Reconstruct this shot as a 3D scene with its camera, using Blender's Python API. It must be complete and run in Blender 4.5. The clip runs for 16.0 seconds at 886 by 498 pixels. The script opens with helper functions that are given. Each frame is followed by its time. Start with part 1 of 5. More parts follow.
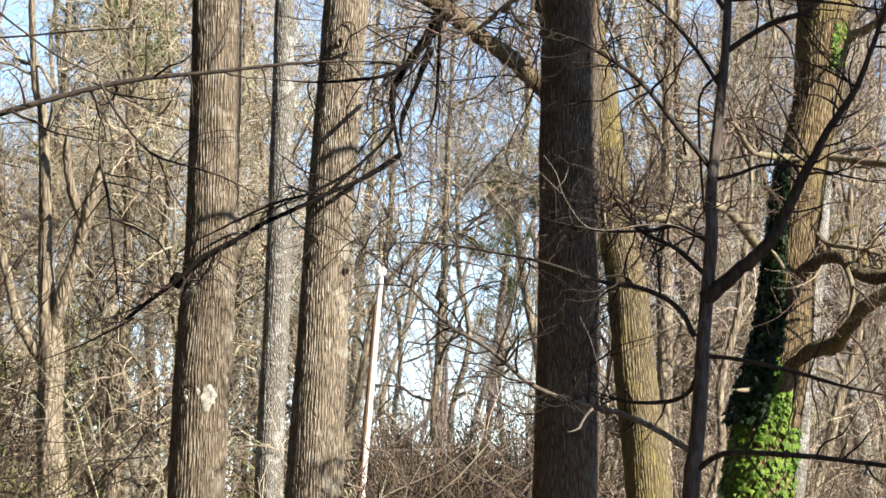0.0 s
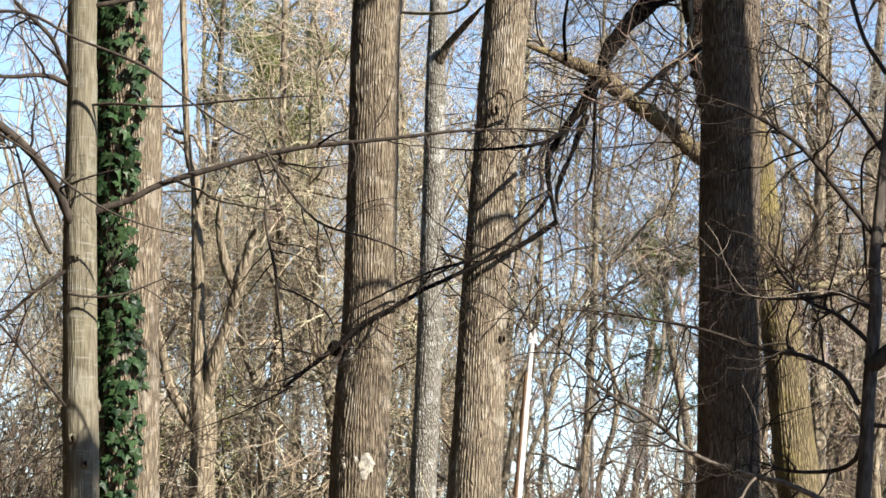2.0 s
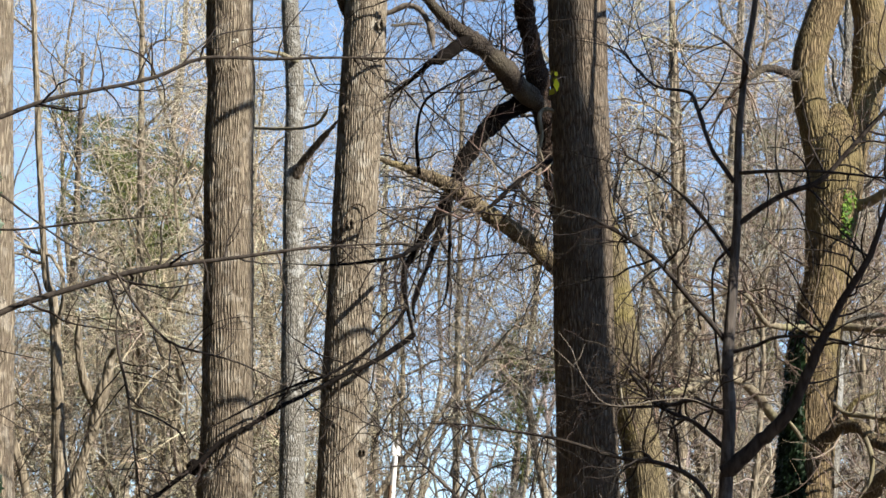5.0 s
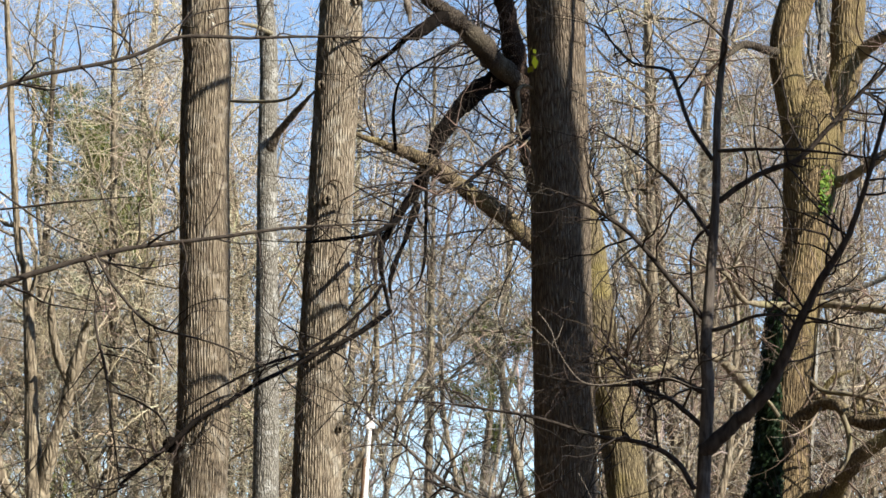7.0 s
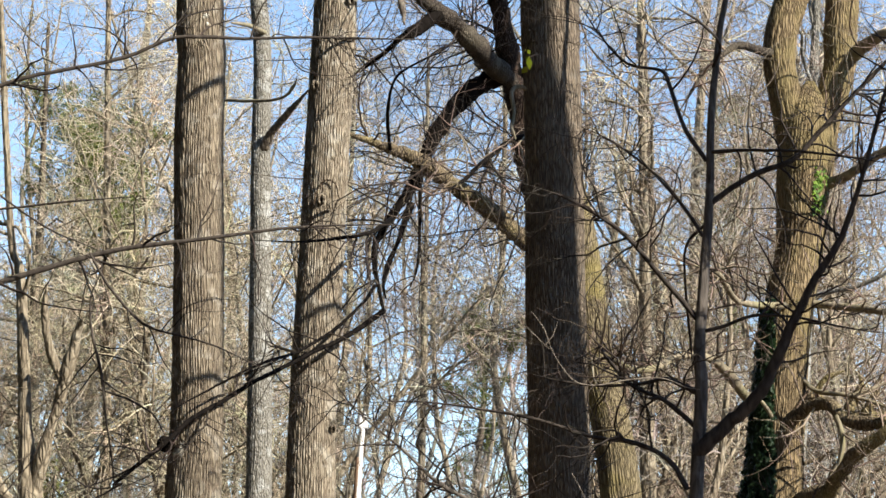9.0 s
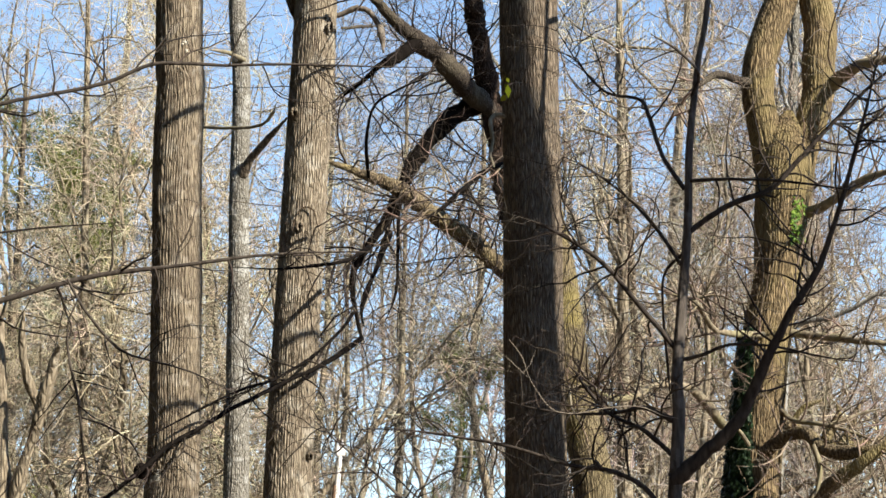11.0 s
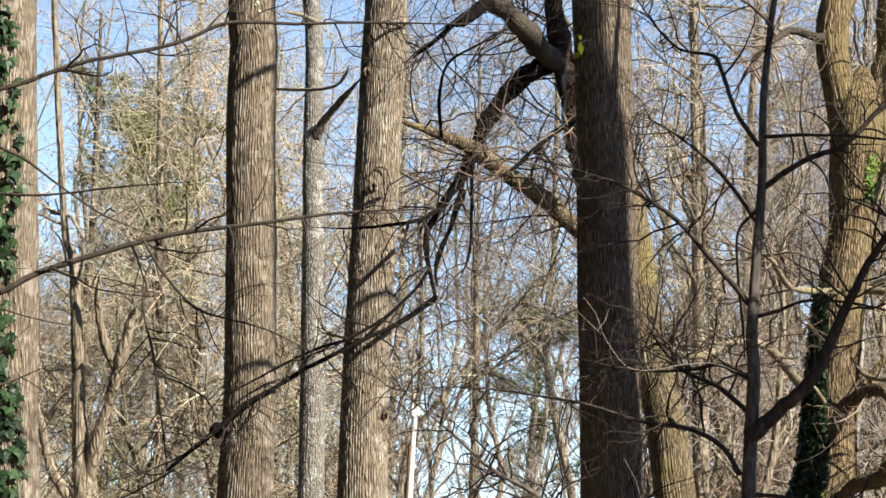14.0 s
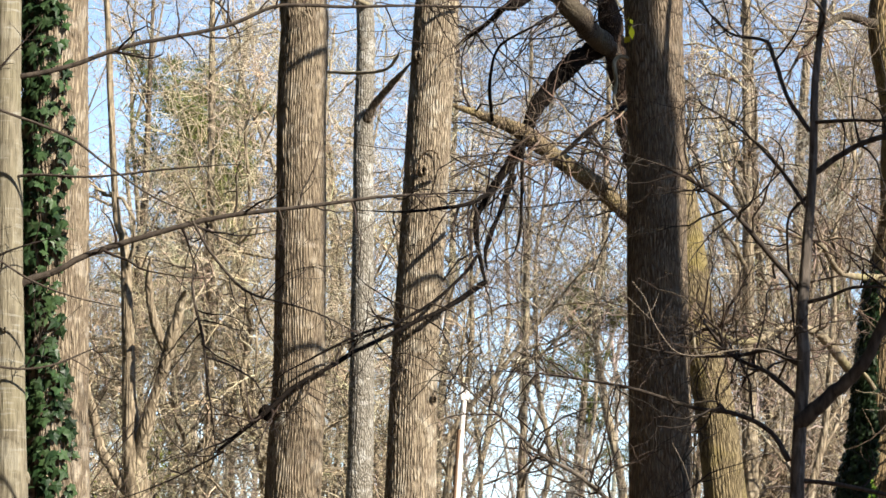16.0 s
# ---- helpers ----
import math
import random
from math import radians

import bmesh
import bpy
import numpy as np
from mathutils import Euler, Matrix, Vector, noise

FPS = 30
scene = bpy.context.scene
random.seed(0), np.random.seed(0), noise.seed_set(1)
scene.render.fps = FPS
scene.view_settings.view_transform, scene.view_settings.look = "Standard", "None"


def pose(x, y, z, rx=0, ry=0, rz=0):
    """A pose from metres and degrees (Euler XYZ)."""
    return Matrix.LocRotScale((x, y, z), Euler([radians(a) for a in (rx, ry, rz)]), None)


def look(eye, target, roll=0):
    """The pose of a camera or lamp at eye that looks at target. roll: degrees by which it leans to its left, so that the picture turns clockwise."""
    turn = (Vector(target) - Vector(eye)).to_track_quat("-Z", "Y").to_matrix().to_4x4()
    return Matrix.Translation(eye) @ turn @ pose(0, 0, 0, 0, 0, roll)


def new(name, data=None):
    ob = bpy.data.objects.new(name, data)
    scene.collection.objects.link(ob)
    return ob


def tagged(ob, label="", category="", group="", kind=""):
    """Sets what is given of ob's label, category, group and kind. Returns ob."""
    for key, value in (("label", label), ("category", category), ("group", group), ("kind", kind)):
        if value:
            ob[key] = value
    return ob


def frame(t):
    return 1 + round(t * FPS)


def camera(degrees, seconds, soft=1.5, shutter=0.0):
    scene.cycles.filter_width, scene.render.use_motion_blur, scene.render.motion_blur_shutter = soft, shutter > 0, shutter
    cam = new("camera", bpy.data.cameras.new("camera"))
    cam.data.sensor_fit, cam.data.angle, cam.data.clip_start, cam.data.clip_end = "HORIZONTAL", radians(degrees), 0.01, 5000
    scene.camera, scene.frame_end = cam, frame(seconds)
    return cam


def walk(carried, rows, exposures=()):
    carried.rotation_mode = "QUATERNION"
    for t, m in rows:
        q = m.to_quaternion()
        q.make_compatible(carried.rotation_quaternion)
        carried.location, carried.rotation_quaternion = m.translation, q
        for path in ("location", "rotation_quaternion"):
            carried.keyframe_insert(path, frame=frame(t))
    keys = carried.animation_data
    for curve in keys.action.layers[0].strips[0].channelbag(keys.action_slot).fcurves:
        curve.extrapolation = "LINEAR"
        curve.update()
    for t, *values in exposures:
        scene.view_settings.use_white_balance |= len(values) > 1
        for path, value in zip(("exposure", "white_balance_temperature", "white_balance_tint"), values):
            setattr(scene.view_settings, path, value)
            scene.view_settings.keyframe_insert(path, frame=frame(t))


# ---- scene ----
cam = camera(20, 16.0, soft=1.6)
walk(cam, [
    (0, look((0.126, -0.041, 1.526), (1.126, 29.714, 5.218), 1.27)),
    (0.5, look((0.087, 0.009, 1.532), (0.603, 29.749, 5.441), 1.82)),
    (1, look((0.023, 0.029, 1.525), (-0.200, 29.762, 5.510), 2.02)),
    (1.5, look((-0.019, 0.025, 1.527), (-0.519, 29.728, 5.711), 1.94)),
    (2, look((-0.036, 0.031, 1.530), (-0.741, 29.691, 5.982), 1.63)),
    (2.5, look((-0.023, -0.006, 1.543), (-0.369, 29.603, 6.360), 1.04)),
    (3, look((-0.006, -0.003, 1.541), (-0.213, 29.583, 6.502), 0.59)),
    (3.5, look((0.010, 0.001, 1.536), (-0.116, 29.593, 6.466), 0.35)),
    (4, look((-0.001, -0.011, 1.530), (0.081, 29.603, 6.325), 0.38)),
    (4.5, look((0.010, -0.003, 1.533), (0.145, 29.528, 6.818), 0.78)),
    (5, look((0.056, -0.035, 1.555), (0.940, 29.391, 7.329), -0.17)),
    (5.2, look((0.062, -0.041, 1.549), (1.299, 29.342, 7.476), -0.40)),
    (7.3, look((-0.013, 0.026, 1.668), (1.221, 29.549, 6.848), -0.19)),
    (7.5, look((-0.011, 0.021, 1.665), (1.218, 29.570, 6.694), -0.13)),
    (8, look((-0.018, 0.011, 1.670), (1.255, 29.589, 6.523), -0.17)),
    (8.5, look((-0.027, -0.022, 1.673), (1.323, 29.488, 6.906), -0.10)),
    (9, look((-0.025, -0.015, 1.672), (1.303, 29.471, 7.042), -0.21)),
    (9.5, look((-0.026, -0.009, 1.680), (1.327, 29.474, 7.059), -0.20)),
    (10, look((-0.025, -0.021, 1.676), (1.503, 29.407, 7.303), 0.00)),
    (10.2, look((-0.030, -0.021, 1.681), (1.562, 29.395, 7.353), -0.06)),
    (12.3, look((-0.010, 0.017, 1.625), (1.441, 29.432, 7.338), -0.00)),
    (12.5, look((-0.011, 0.020, 1.623), (1.359, 29.439, 7.334), -0.02)),
    (13, look((-0.013, 0.021, 1.624), (1.092, 29.475, 7.213), -0.29)),
    (13.5, look((-0.012, 0.025, 1.624), (0.841, 29.519, 7.047), -0.12)),
    (14, look((-0.019, -0.013, 1.620), (0.684, 29.512, 6.893), -0.09)),
    (14.5, look((-0.017, -0.007, 1.620), (0.583, 29.527, 6.852), 0.02)),
    (15, look((-0.007, 0.015, 1.622), (0.156, 29.559, 6.829), -0.08)),
    (15.5, look((-0.011, 0.010, 1.623), (0.360, 29.519, 7.018), 0.11)),
    (16, look((-0.008, -0.009, 1.619), (0.090, 29.557, 6.701), 0.44)),
], [(0, 1.30, 6380, 9.0), (0.5, 1.28, 6372, 9.0), (1, 1.15, 6363, 9.0), (2, 1.17, 6347, 9.0), (2.5, 1.11, 6338, 9.0), (3, 1.05, 6330, 9.0), (3.5, 0.97, 6292, 8.8), (4, 0.89, 6255, 8.5), (4.5, 0.97, 6218, 8.2), (5, 0.97, 6180, 8.0), (6.3, 0.97, 6273, 8.4), (7.5, 1.01, 6309, 6.699999999999999), (8.5, 1.13, 6230, 7.0), (10, 1.13, 6430, 7.0), (12.5, 1.11, 6480, 7.0), (14, 1.15, 6450, 8.0), (15, 1.20, 6610, 8.5), (16, 1.26, 6710, 9.0)])

# ---- world, sun, exposure ----
SUN_EL, SUN_AZ = 33.0, 131.0
world = bpy.data.worlds.new("sky")
scene.world = world
world.use_nodes = True
wn = world.node_tree.nodes
sky = wn.new("ShaderNodeTexSky")
sky.sky_type = "NISHITA"
sky.sun_disc = False
sky.sun_elevation, sky.sun_rotation = radians(SUN_EL), radians(SUN_AZ)
sky.air_density, sky.dust_density, sky.ozone_density = 0.85, 0.0, 0.1
sky.altitude = 1300
wn["Background"].inputs["Strength"].default_value = 0.117
world.node_tree.links.new(sky.outputs[0], wn["Background"].inputs["Color"])
sun_way = Vector((math.sin(radians(SUN_AZ)) * math.cos(radians(SUN_EL)),
                  math.cos(radians(SUN_AZ)) * math.cos(radians(SUN_EL)), math.sin(radians(SUN_EL))))
sun = new("sun", bpy.data.lights.new("sun", "SUN"))
sun.data.energy, sun.data.angle, sun.data.color = 5.0, radians(0.53), (1.0, 0.92, 0.80)
sun.matrix_world = look(sun_way * 60, (0, 0, 0))


# ---- materials ----
def bark(name, light, dark, scale=14.0, stretch=0.12, bump=0.6, rough=0.9, patch=None, amount=0.5, moss=None, plates=0, spec=0.2, bars=None):
    """Bark: long grain up the stem, fine grain, blotches of lichen or moss."""
    m = bpy.data.materials.new(name)
    m.use_nodes = True
    n, l = m.node_tree.nodes, m.node_tree.links
    b = n["Principled BSDF"]
    b.inputs["Roughness"].default_value = rough
    b.inputs["Specular IOR Level"].default_value = spec
    tc = n.new("ShaderNodeTexCoord")
    mp = n.new("ShaderNodeMapping")
    mp.inputs["Scale"].default_value = (1, 1, stretch)
    l.new(tc.outputs["Object"], mp.inputs["Vector"])

    def noise_at(vec, sc, detail=4.0):
        t = n.new("ShaderNodeTexNoise")
        t.inputs["Scale"].default_value, t.inputs["Detail"].default_value = sc, detail
        l.new(vec, t.inputs["Vector"])
        return t.outputs["Fac"]

    def ramp(fac, a, c, p0=0.35, p1=0.65):
        r = n.new("ShaderNodeValToRGB")
        r.color_ramp.elements[0].position, r.color_ramp.elements[1].position = p0, p1
        r.color_ramp.elements[0].color, r.color_ramp.elements[1].color = (*a, 1), (*c, 1)
        l.new(fac, r.inputs["Fac"])
        return r.outputs["Color"]

    def mix(fac, a, c):
        x = n.new("ShaderNodeMix")
        x.data_type = "RGBA"
        l.new(fac, x.inputs["Factor"])
        l.new(a, x.inputs[6])
        if isinstance(c, tuple):
            x.inputs[7].default_value = (*c, 1)
        else:
            l.new(c, x.inputs[7])
        return x.outputs[2]

    grain = noise_at(mp.outputs[0], scale, 5)
    fine = noise_at(tc.outputs["Object"], scale * 5, 3)
    height = grain
    col = ramp(grain, dark, light)
    if plates:
        wob = n.new("ShaderNodeTexNoise")
        wob.inputs["Scale"].default_value, wob.inputs["Detail"].default_value = 5, 3
        l.new(tc.outputs["Object"], wob.inputs["Vector"])
        ad = n.new("ShaderNodeVectorMath")
        ad.operation = "MULTIPLY_ADD"
        ad.inputs[1].default_value = (0.045, 0.045, 0.0)
        l.new(wob.outputs["Color"], ad.inputs[0])
        l.new(mp.outputs[0], ad.inputs[2])
        vo = n.new("ShaderNodeTexVoronoi")
        vo.feature = "DISTANCE_TO_EDGE"
        vo.inputs["Scale"].default_value = plates
        l.new(ad.outputs[0], vo.inputs["Vector"])
        ridge = ramp(vo.outputs["Distance"], (0, 0, 0), (1, 1, 1), 0.03, 0.26)
        height = ridge
        tone = ramp(grain, tuple(v * 0.72 for v in light), tuple(v * 1.12 for v in light), 0.3, 0.7)
        base = n.new("ShaderNodeRGB")
        base.outputs[0].default_value = (*dark, 1)
        col = mix(ridge, base.outputs[0], tone)
    col = mix(ramp(fine, (0, 0, 0), (0.25, 0.25, 0.25), 0.45, 0.75), col, tuple(min(1, v * 1.2) for v in light))
    big = noise_at(tc.outputs["Object"], 1.6, 3)
    col = mix(ramp(big, (0, 0, 0), (0.45, 0.45, 0.45), 0.45, 0.7), col, tuple(v * 0.8 for v in light))
    if patch:
        spots = noise_at(tc.outputs["Object"], 5.0, 4)
        col = mix(ramp(spots, (0, 0, 0), (amount, amount, amount), 0.56, 0.62), col, patch)
    if moss:
        mm = noise_at(tc.outputs["Object"], 2.3, 5)
        col = mix(ramp(mm, (0, 0, 0), (0.75, 0.75, 0.75), 0.46, 0.66), col, moss)
    if bars:
        across = n.new("ShaderNodeMapping")
        across.inputs["Scale"].default_value = (1, 1, 6.5)
        l.new(tc.outputs["Object"], across.inputs["Vector"])
        col = mix(ramp(noise_at(across.outputs[0], 5.5, 3), (0, 0, 0), (0.55, 0.55, 0.55), 0.58, 0.72), col, bars)
    l.new(col, b.inputs["Base Color"])
    bp = n.new("ShaderNodeBump")
    bp.inputs["Strength"].default_value, bp.inputs["Distance"].default_value = bump, 0.02
    add = n.new("ShaderNodeMath")
    add.operation = "MULTIPLY_ADD"
    add.inputs[1].default_value = 0.25
    l.new(fine, add.inputs[0])
    l.new(height, add.inputs[2])
    l.new(add.outputs[0], bp.inputs["Height"])
    l.new(bp.outputs[0], b.inputs["Normal"])
    return m


def twiggy(name, a, c):
    """Twigs: a colour that varies from twig to twig."""
    m = bpy.data.materials.new(name)
    m.use_nodes = True
    n, l = m.node_tree.nodes, m.node_tree.links
    b = n["Principled BSDF"]
    b.inputs["Roughness"].default_value = 0.75
    b.inputs["Specular IOR Level"].default_value = 0.25
    g = n.new("ShaderNodeNewGeometry")
    r = n.new("ShaderNodeValToRGB")
    r.color_ramp.elements[0].color, r.color_ramp.elements[1].color = (*a, 1), (*c, 1)
    l.new(g.outputs["Random Per Island"], r.inputs["Fac"])
    t = n.new("ShaderNodeTexNoise")
    t.inputs["Scale"].default_value = 9
    x = n.new("ShaderNodeMix")
    x.data_type, x.blend_type = "RGBA", "MULTIPLY"
    x.inputs["Factor"].default_value = 0.4
    l.new(r.outputs["Color"], x.inputs[6])
    l.new(t.outputs["Color"], x.inputs[7])
    l.new(x.outputs[2], b.inputs["Base Color"])
    return m


def leafy(name, a, c, rough=0.4):
    m = twiggy(name, a, c)
    n, l = m.node_tree.nodes, m.node_tree.links
    b = n["Principled BSDF"]
    b.inputs["Roughness"].default_value = rough
    b.inputs["Specular IOR Level"].default_value = 0.15
    oi = n.new("ShaderNodeObjectInfo")
    ad = n.new("ShaderNodeMath")
    ad.operation = "ADD"
    fr = n.new("ShaderNodeMath")
    fr.operation = "FRACT"
    geo_node = next(k for k in n if k.type == "NEW_GEOMETRY")
    rp = next(k for k in n if k.type == "VALTORGB")
    l.new(geo_node.outputs["Random Per Island"], ad.inputs[0])
    l.new(oi.outputs["Random"], ad.inputs[1])
    l.new(ad.outputs[0], fr.inputs[0])
    l.new(fr.outputs[0], rp.inputs["Fac"])
    return m


BARK_POPLAR = bark("poplar_bark", (0.305, 0.25, 0.178), (0.125, 0.095, 0.068), 20, 0.13, 0.8, patch=(0.50, 0.45, 0.37), amount=0.3, plates=40)
BARK_POPLAR_PALE = bark("pale_poplar_bark", (0.365, 0.306, 0.225), (0.155, 0.12, 0.087), 20, 0.13, 0.8, patch=(0.55, 0.51, 0.43), amount=0.35, plates=40)
BARK_SHADED = bark("shade_darkened_bark", (0.26, 0.205, 0.15), (0.075, 0.057, 0.042), 20, 0.13, 0.8, patch=(0.24, 0.21, 0.17), amount=0.3, plates=42, spec=0.1)
BARK_OAK = bark("oak_bark", (0.34, 0.278, 0.188), (0.11, 0.086, 0.058), 18, 0.11, 0.8, moss=(0.25, 0.20, 0.105), plates=42)
BARK_GOLD = bark("golden_mossy_bark", (0.32, 0.235, 0.13), (0.085, 0.06, 0.034), 18, 0.11, 0.8, moss=(0.235, 0.187, 0.083), plates=44)
BARK_PALE = bark("pale_bark", (0.33, 0.305, 0.258), (0.13, 0.115, 0.093), 26, 0.3, 0.8, patch=(0.46, 0.45, 0.415), amount=0.6, plates=36)
BARK_DARK = bark("dark_bark", (0.165, 0.115, 0.075), (0.04, 0.029, 0.02), 16, 0.13, 0.8, patch=(0.23, 0.19, 0.145), amount=0.3, plates=42, spec=0.1)
BARK_MOSSY = bark("mossy_bark", (0.28, 0.222, 0.128), (0.075, 0.058, 0.034), 18, 0.11, 0.8, moss=(0.245, 0.198, 0.07), plates=46)
BARK_SMOOTH = bark("smooth_bark", (0.235, 0.208, 0.15), (0.10, 0.085, 0.058), 44, 0.14, 0.8, 0.8, patch=(0.29, 0.275, 0.22), amount=0.4, moss=(0.20, 0.18, 0.115), bars=(0.33, 0.325, 0.285))
# near-black: the shade on these limbs is put into their colour
BARK_LIMB_SHADE = bark("shade_dark_limb_bark", (0.011, 0.0085, 0.007), (0.005, 0.004, 0.0035), 20, 0.4, 0.5, spec=0.05)
BARK_CROOK = bark("crooked_limb_bark", (0.27, 0.205, 0.125), (0.06, 0.045, 0.029), 20, 0.3, 0.8, moss=(0.235, 0.19, 0.08), plates=36)
BARK_BRANCH_PALE = bark("pale_branch_bark", (0.22, 0.185, 0.15), (0.09, 0.073, 0.06), 24, 0.4, 0.5)
BARK_BRANCH = bark("grey_brown_branch_bark", (0.085, 0.069, 0.056), (0.035, 0.028, 0.023), 24, 0.4, 0.5, spec=0.1)
BARK_LIMB_DARK = bark("dark_red_brown_limb_bark", (0.075, 0.05, 0.038), (0.022, 0.016, 0.013), 22, 0.3, 0.7, plates=40, spec=0.1)
BARK_LIMB_PALE = bark("pale_limb_bark", (0.32, 0.265, 0.185), (0.11, 0.087, 0.06), 18, 0.4, 0.5, moss=(0.22, 0.20, 0.10))
BARK_LIMB_MID = bark("brown_limb_bark", (0.095, 0.075, 0.058), (0.03, 0.023, 0.018), 24, 0.3, 0.7, moss=(0.12, 0.10, 0.068), plates=40)
# pale bark that puts sunlight into the colour of a few twigs
BARK_LIT_TWIG = bark("lit_twig_bark", (0.30, 0.25, 0.20), (0.18, 0.145, 0.11), 20, 0.4, 0.4)
BARK_SAPLING_STEM = bark("sapling_stem_bark", (0.135, 0.112, 0.094), (0.045, 0.037, 0.031), 30, 0.2, 0.6, 0.85, patch=(0.19, 0.17, 0.15), amount=0.4)
BARK_SAPLING = bark("sapling_bark", (0.078, 0.062, 0.051), (0.028, 0.022, 0.019), 20, 0.3, 0.4, 0.8, spec=0.1)
BARK_FAR = bark("far_bark", (0.33, 0.27, 0.188), (0.13, 0.102, 0.07), 8, 0.25, 0.8, patch=(0.42, 0.37, 0.28), amount=0.4, plates=11)
BARK_FAR_DARK = bark("far_dark_bark", (0.20, 0.157, 0.112), (0.075, 0.057, 0.041), 8, 0.25, 0.8, plates=11)
TWIG_DARK = twiggy("dark_twigs", (0.02, 0.014, 0.011), (0.06, 0.043, 0.031))
TWIG_RED = twiggy("reddish_twigs", (0.15, 0.108, 0.078), (0.37, 0.282, 0.208))
TWIG_TAN = twiggy("tan_twigs", (0.29, 0.24, 0.162), (0.80, 0.68, 0.485))
TWIG_BRUSH = twiggy("brush_twigs", (0.20, 0.155, 0.108), (0.48, 0.39, 0.28))
TWIG_BROWN = twiggy("brown_twigs", (0.06, 0.043, 0.03), (0.17, 0.125, 0.085))
TWIG_PALE = twiggy("pale_twigs", (0.32, 0.275, 0.225), (0.62, 0.56, 0.48))
TWIG_GREY = twiggy("grey_twigs", (0.22, 0.183, 0.148), (0.50, 0.432, 0.355))
IVY = leafy("ivy_leaf", (0.014, 0.032, 0.014), (0.06, 0.105, 0.042), 0.38)
# one ivy in two greens: darkened for shade, brightened for sun
IVY_SHADE_TONE = leafy("ivy_leaf_shade_tone", (0.008, 0.018, 0.008), (0.026, 0.05, 0.018), 0.55)
IVY_LIT_TONE = leafy("ivy_leaf_lit_tone", (0.06, 0.13, 0.015), (0.20, 0.30, 0.04), 0.5)
NEEDLES = leafy("pine_needles", (0.10, 0.122, 0.03), (0.23, 0.235, 0.072), 0.6)
BELT = leafy("evergreen_foliage", (0.02, 0.035, 0.012), (0.05, 0.07, 0.025), 0.7)
LEAF_YELLOW = leafy("yellow_green_leaf", (0.35, 0.42, 0.03), (0.45, 0.50, 0.06), 0.5)


def plain(name, a, c, scale=3.0, rough=0.8):
    m = bpy.data.materials.new(name)
    m.use_nodes = True
    n, l = m.node_tree.nodes, m.node_tree.links
    b = n["Principled BSDF"]
    b.inputs["Roughness"].default_value = rough
    t = n.new("ShaderNodeTexNoise")
    t.inputs["Scale"].default_value, t.inputs["Detail"].default_value = scale, 6
    tc = n.new("ShaderNodeTexCoord")
    l.new(tc.outputs["Object"], t.inputs["Vector"])
    r = n.new("ShaderNodeValToRGB")
    r.color_ramp.elements[0].position, r.color_ramp.elements[1].position = 0.35, 0.65
    r.color_ramp.elements[0].color, r.color_ramp.elements[1].color = (*a, 1), (*c, 1)
    l.new(t.outputs["Fac"], r.inputs["Fac"])
    l.new(r.outputs["Color"], b.inputs["Base Color"])
    bp = n.new("ShaderNodeBump")
    bp.inputs["Strength"].default_value = 0.3
    l.new(t.outputs["Fac"], bp.inputs["Height"])
    l.new(bp.outputs[0], b.inputs["Normal"])
    return m


GROUND = plain("leaf_litter", (0.06, 0.042, 0.028), (0.13, 0.095, 0.06), 2.5, 0.95)
BRICK = plain("red_brick", (0.30, 0.11, 0.07), (0.42, 0.18, 0.12), 8)
ROOF = plain("pale_roof", (0.62, 0.62, 0.62), (0.78, 0.78, 0.77), 1.5, 0.6)
WHITE = plain("white_paint", (0.76, 0.76, 0.74), (0.84, 0.84, 0.82), 3, 0.5)
GLASS = plain("window_glass", (0.03, 0.035, 0.04), (0.05, 0.055, 0.06), 1, 0.08)
LICHEN = plain("lichen", (0.40, 0.36, 0.29), (0.58, 0.54, 0.45), 30, 0.95)
CABLE = plain("cable", (0.42, 0.40, 0.38), (0.52, 0.50, 0.48), 4, 0.5)
SNAG_LIT = bark("snag_lit_side", (0.83, 0.80, 0.76), (0.66, 0.60, 0.54), 8, 0.08, 0.4, 0.7)
SNAG_BARK = bark("snag_bark", (0.27, 0.17, 0.105), (0.14, 0.085, 0.055), 9, 0.2, 0.6)

rng = np.random.default_rng(7)


# ---- mesh tools ----
def mesh_of(name, verts, quads, material, smooth=True):
    me = bpy.data.meshes.new(name)
    verts, quads = np.asarray(verts, np.float32), np.asarray(quads, np.int32)
    k = quads.shape[1]
    me.vertices.add(len(verts))
    me.vertices.foreach_set("co", verts.ravel())
    me.loops.add(quads.size)
    me.loops.foreach_set("vertex_index", quads.ravel())
    me.polygons.add(len(quads))
    me.polygons.foreach_set("loop_start", np.arange(0, quads.size, k, dtype=np.int32))
    me.polygons.foreach_set("use_smooth", np.full(len(quads), smooth))
    me.update(calc_edges=True)
    me.validate()
    me.materials.append(material)
    return me


def thing(name, base, label, category, group="", kind=""):
    ob = new(name)
    ob.location = base
    ob.empty_display_size = 0.2
    return tagged(ob, label, category, group, kind)


def part(name, data, parent, label="", kind=""):
    ob = new(name, data)
    ob.parent = parent
    return tagged(ob, label, kind=kind)


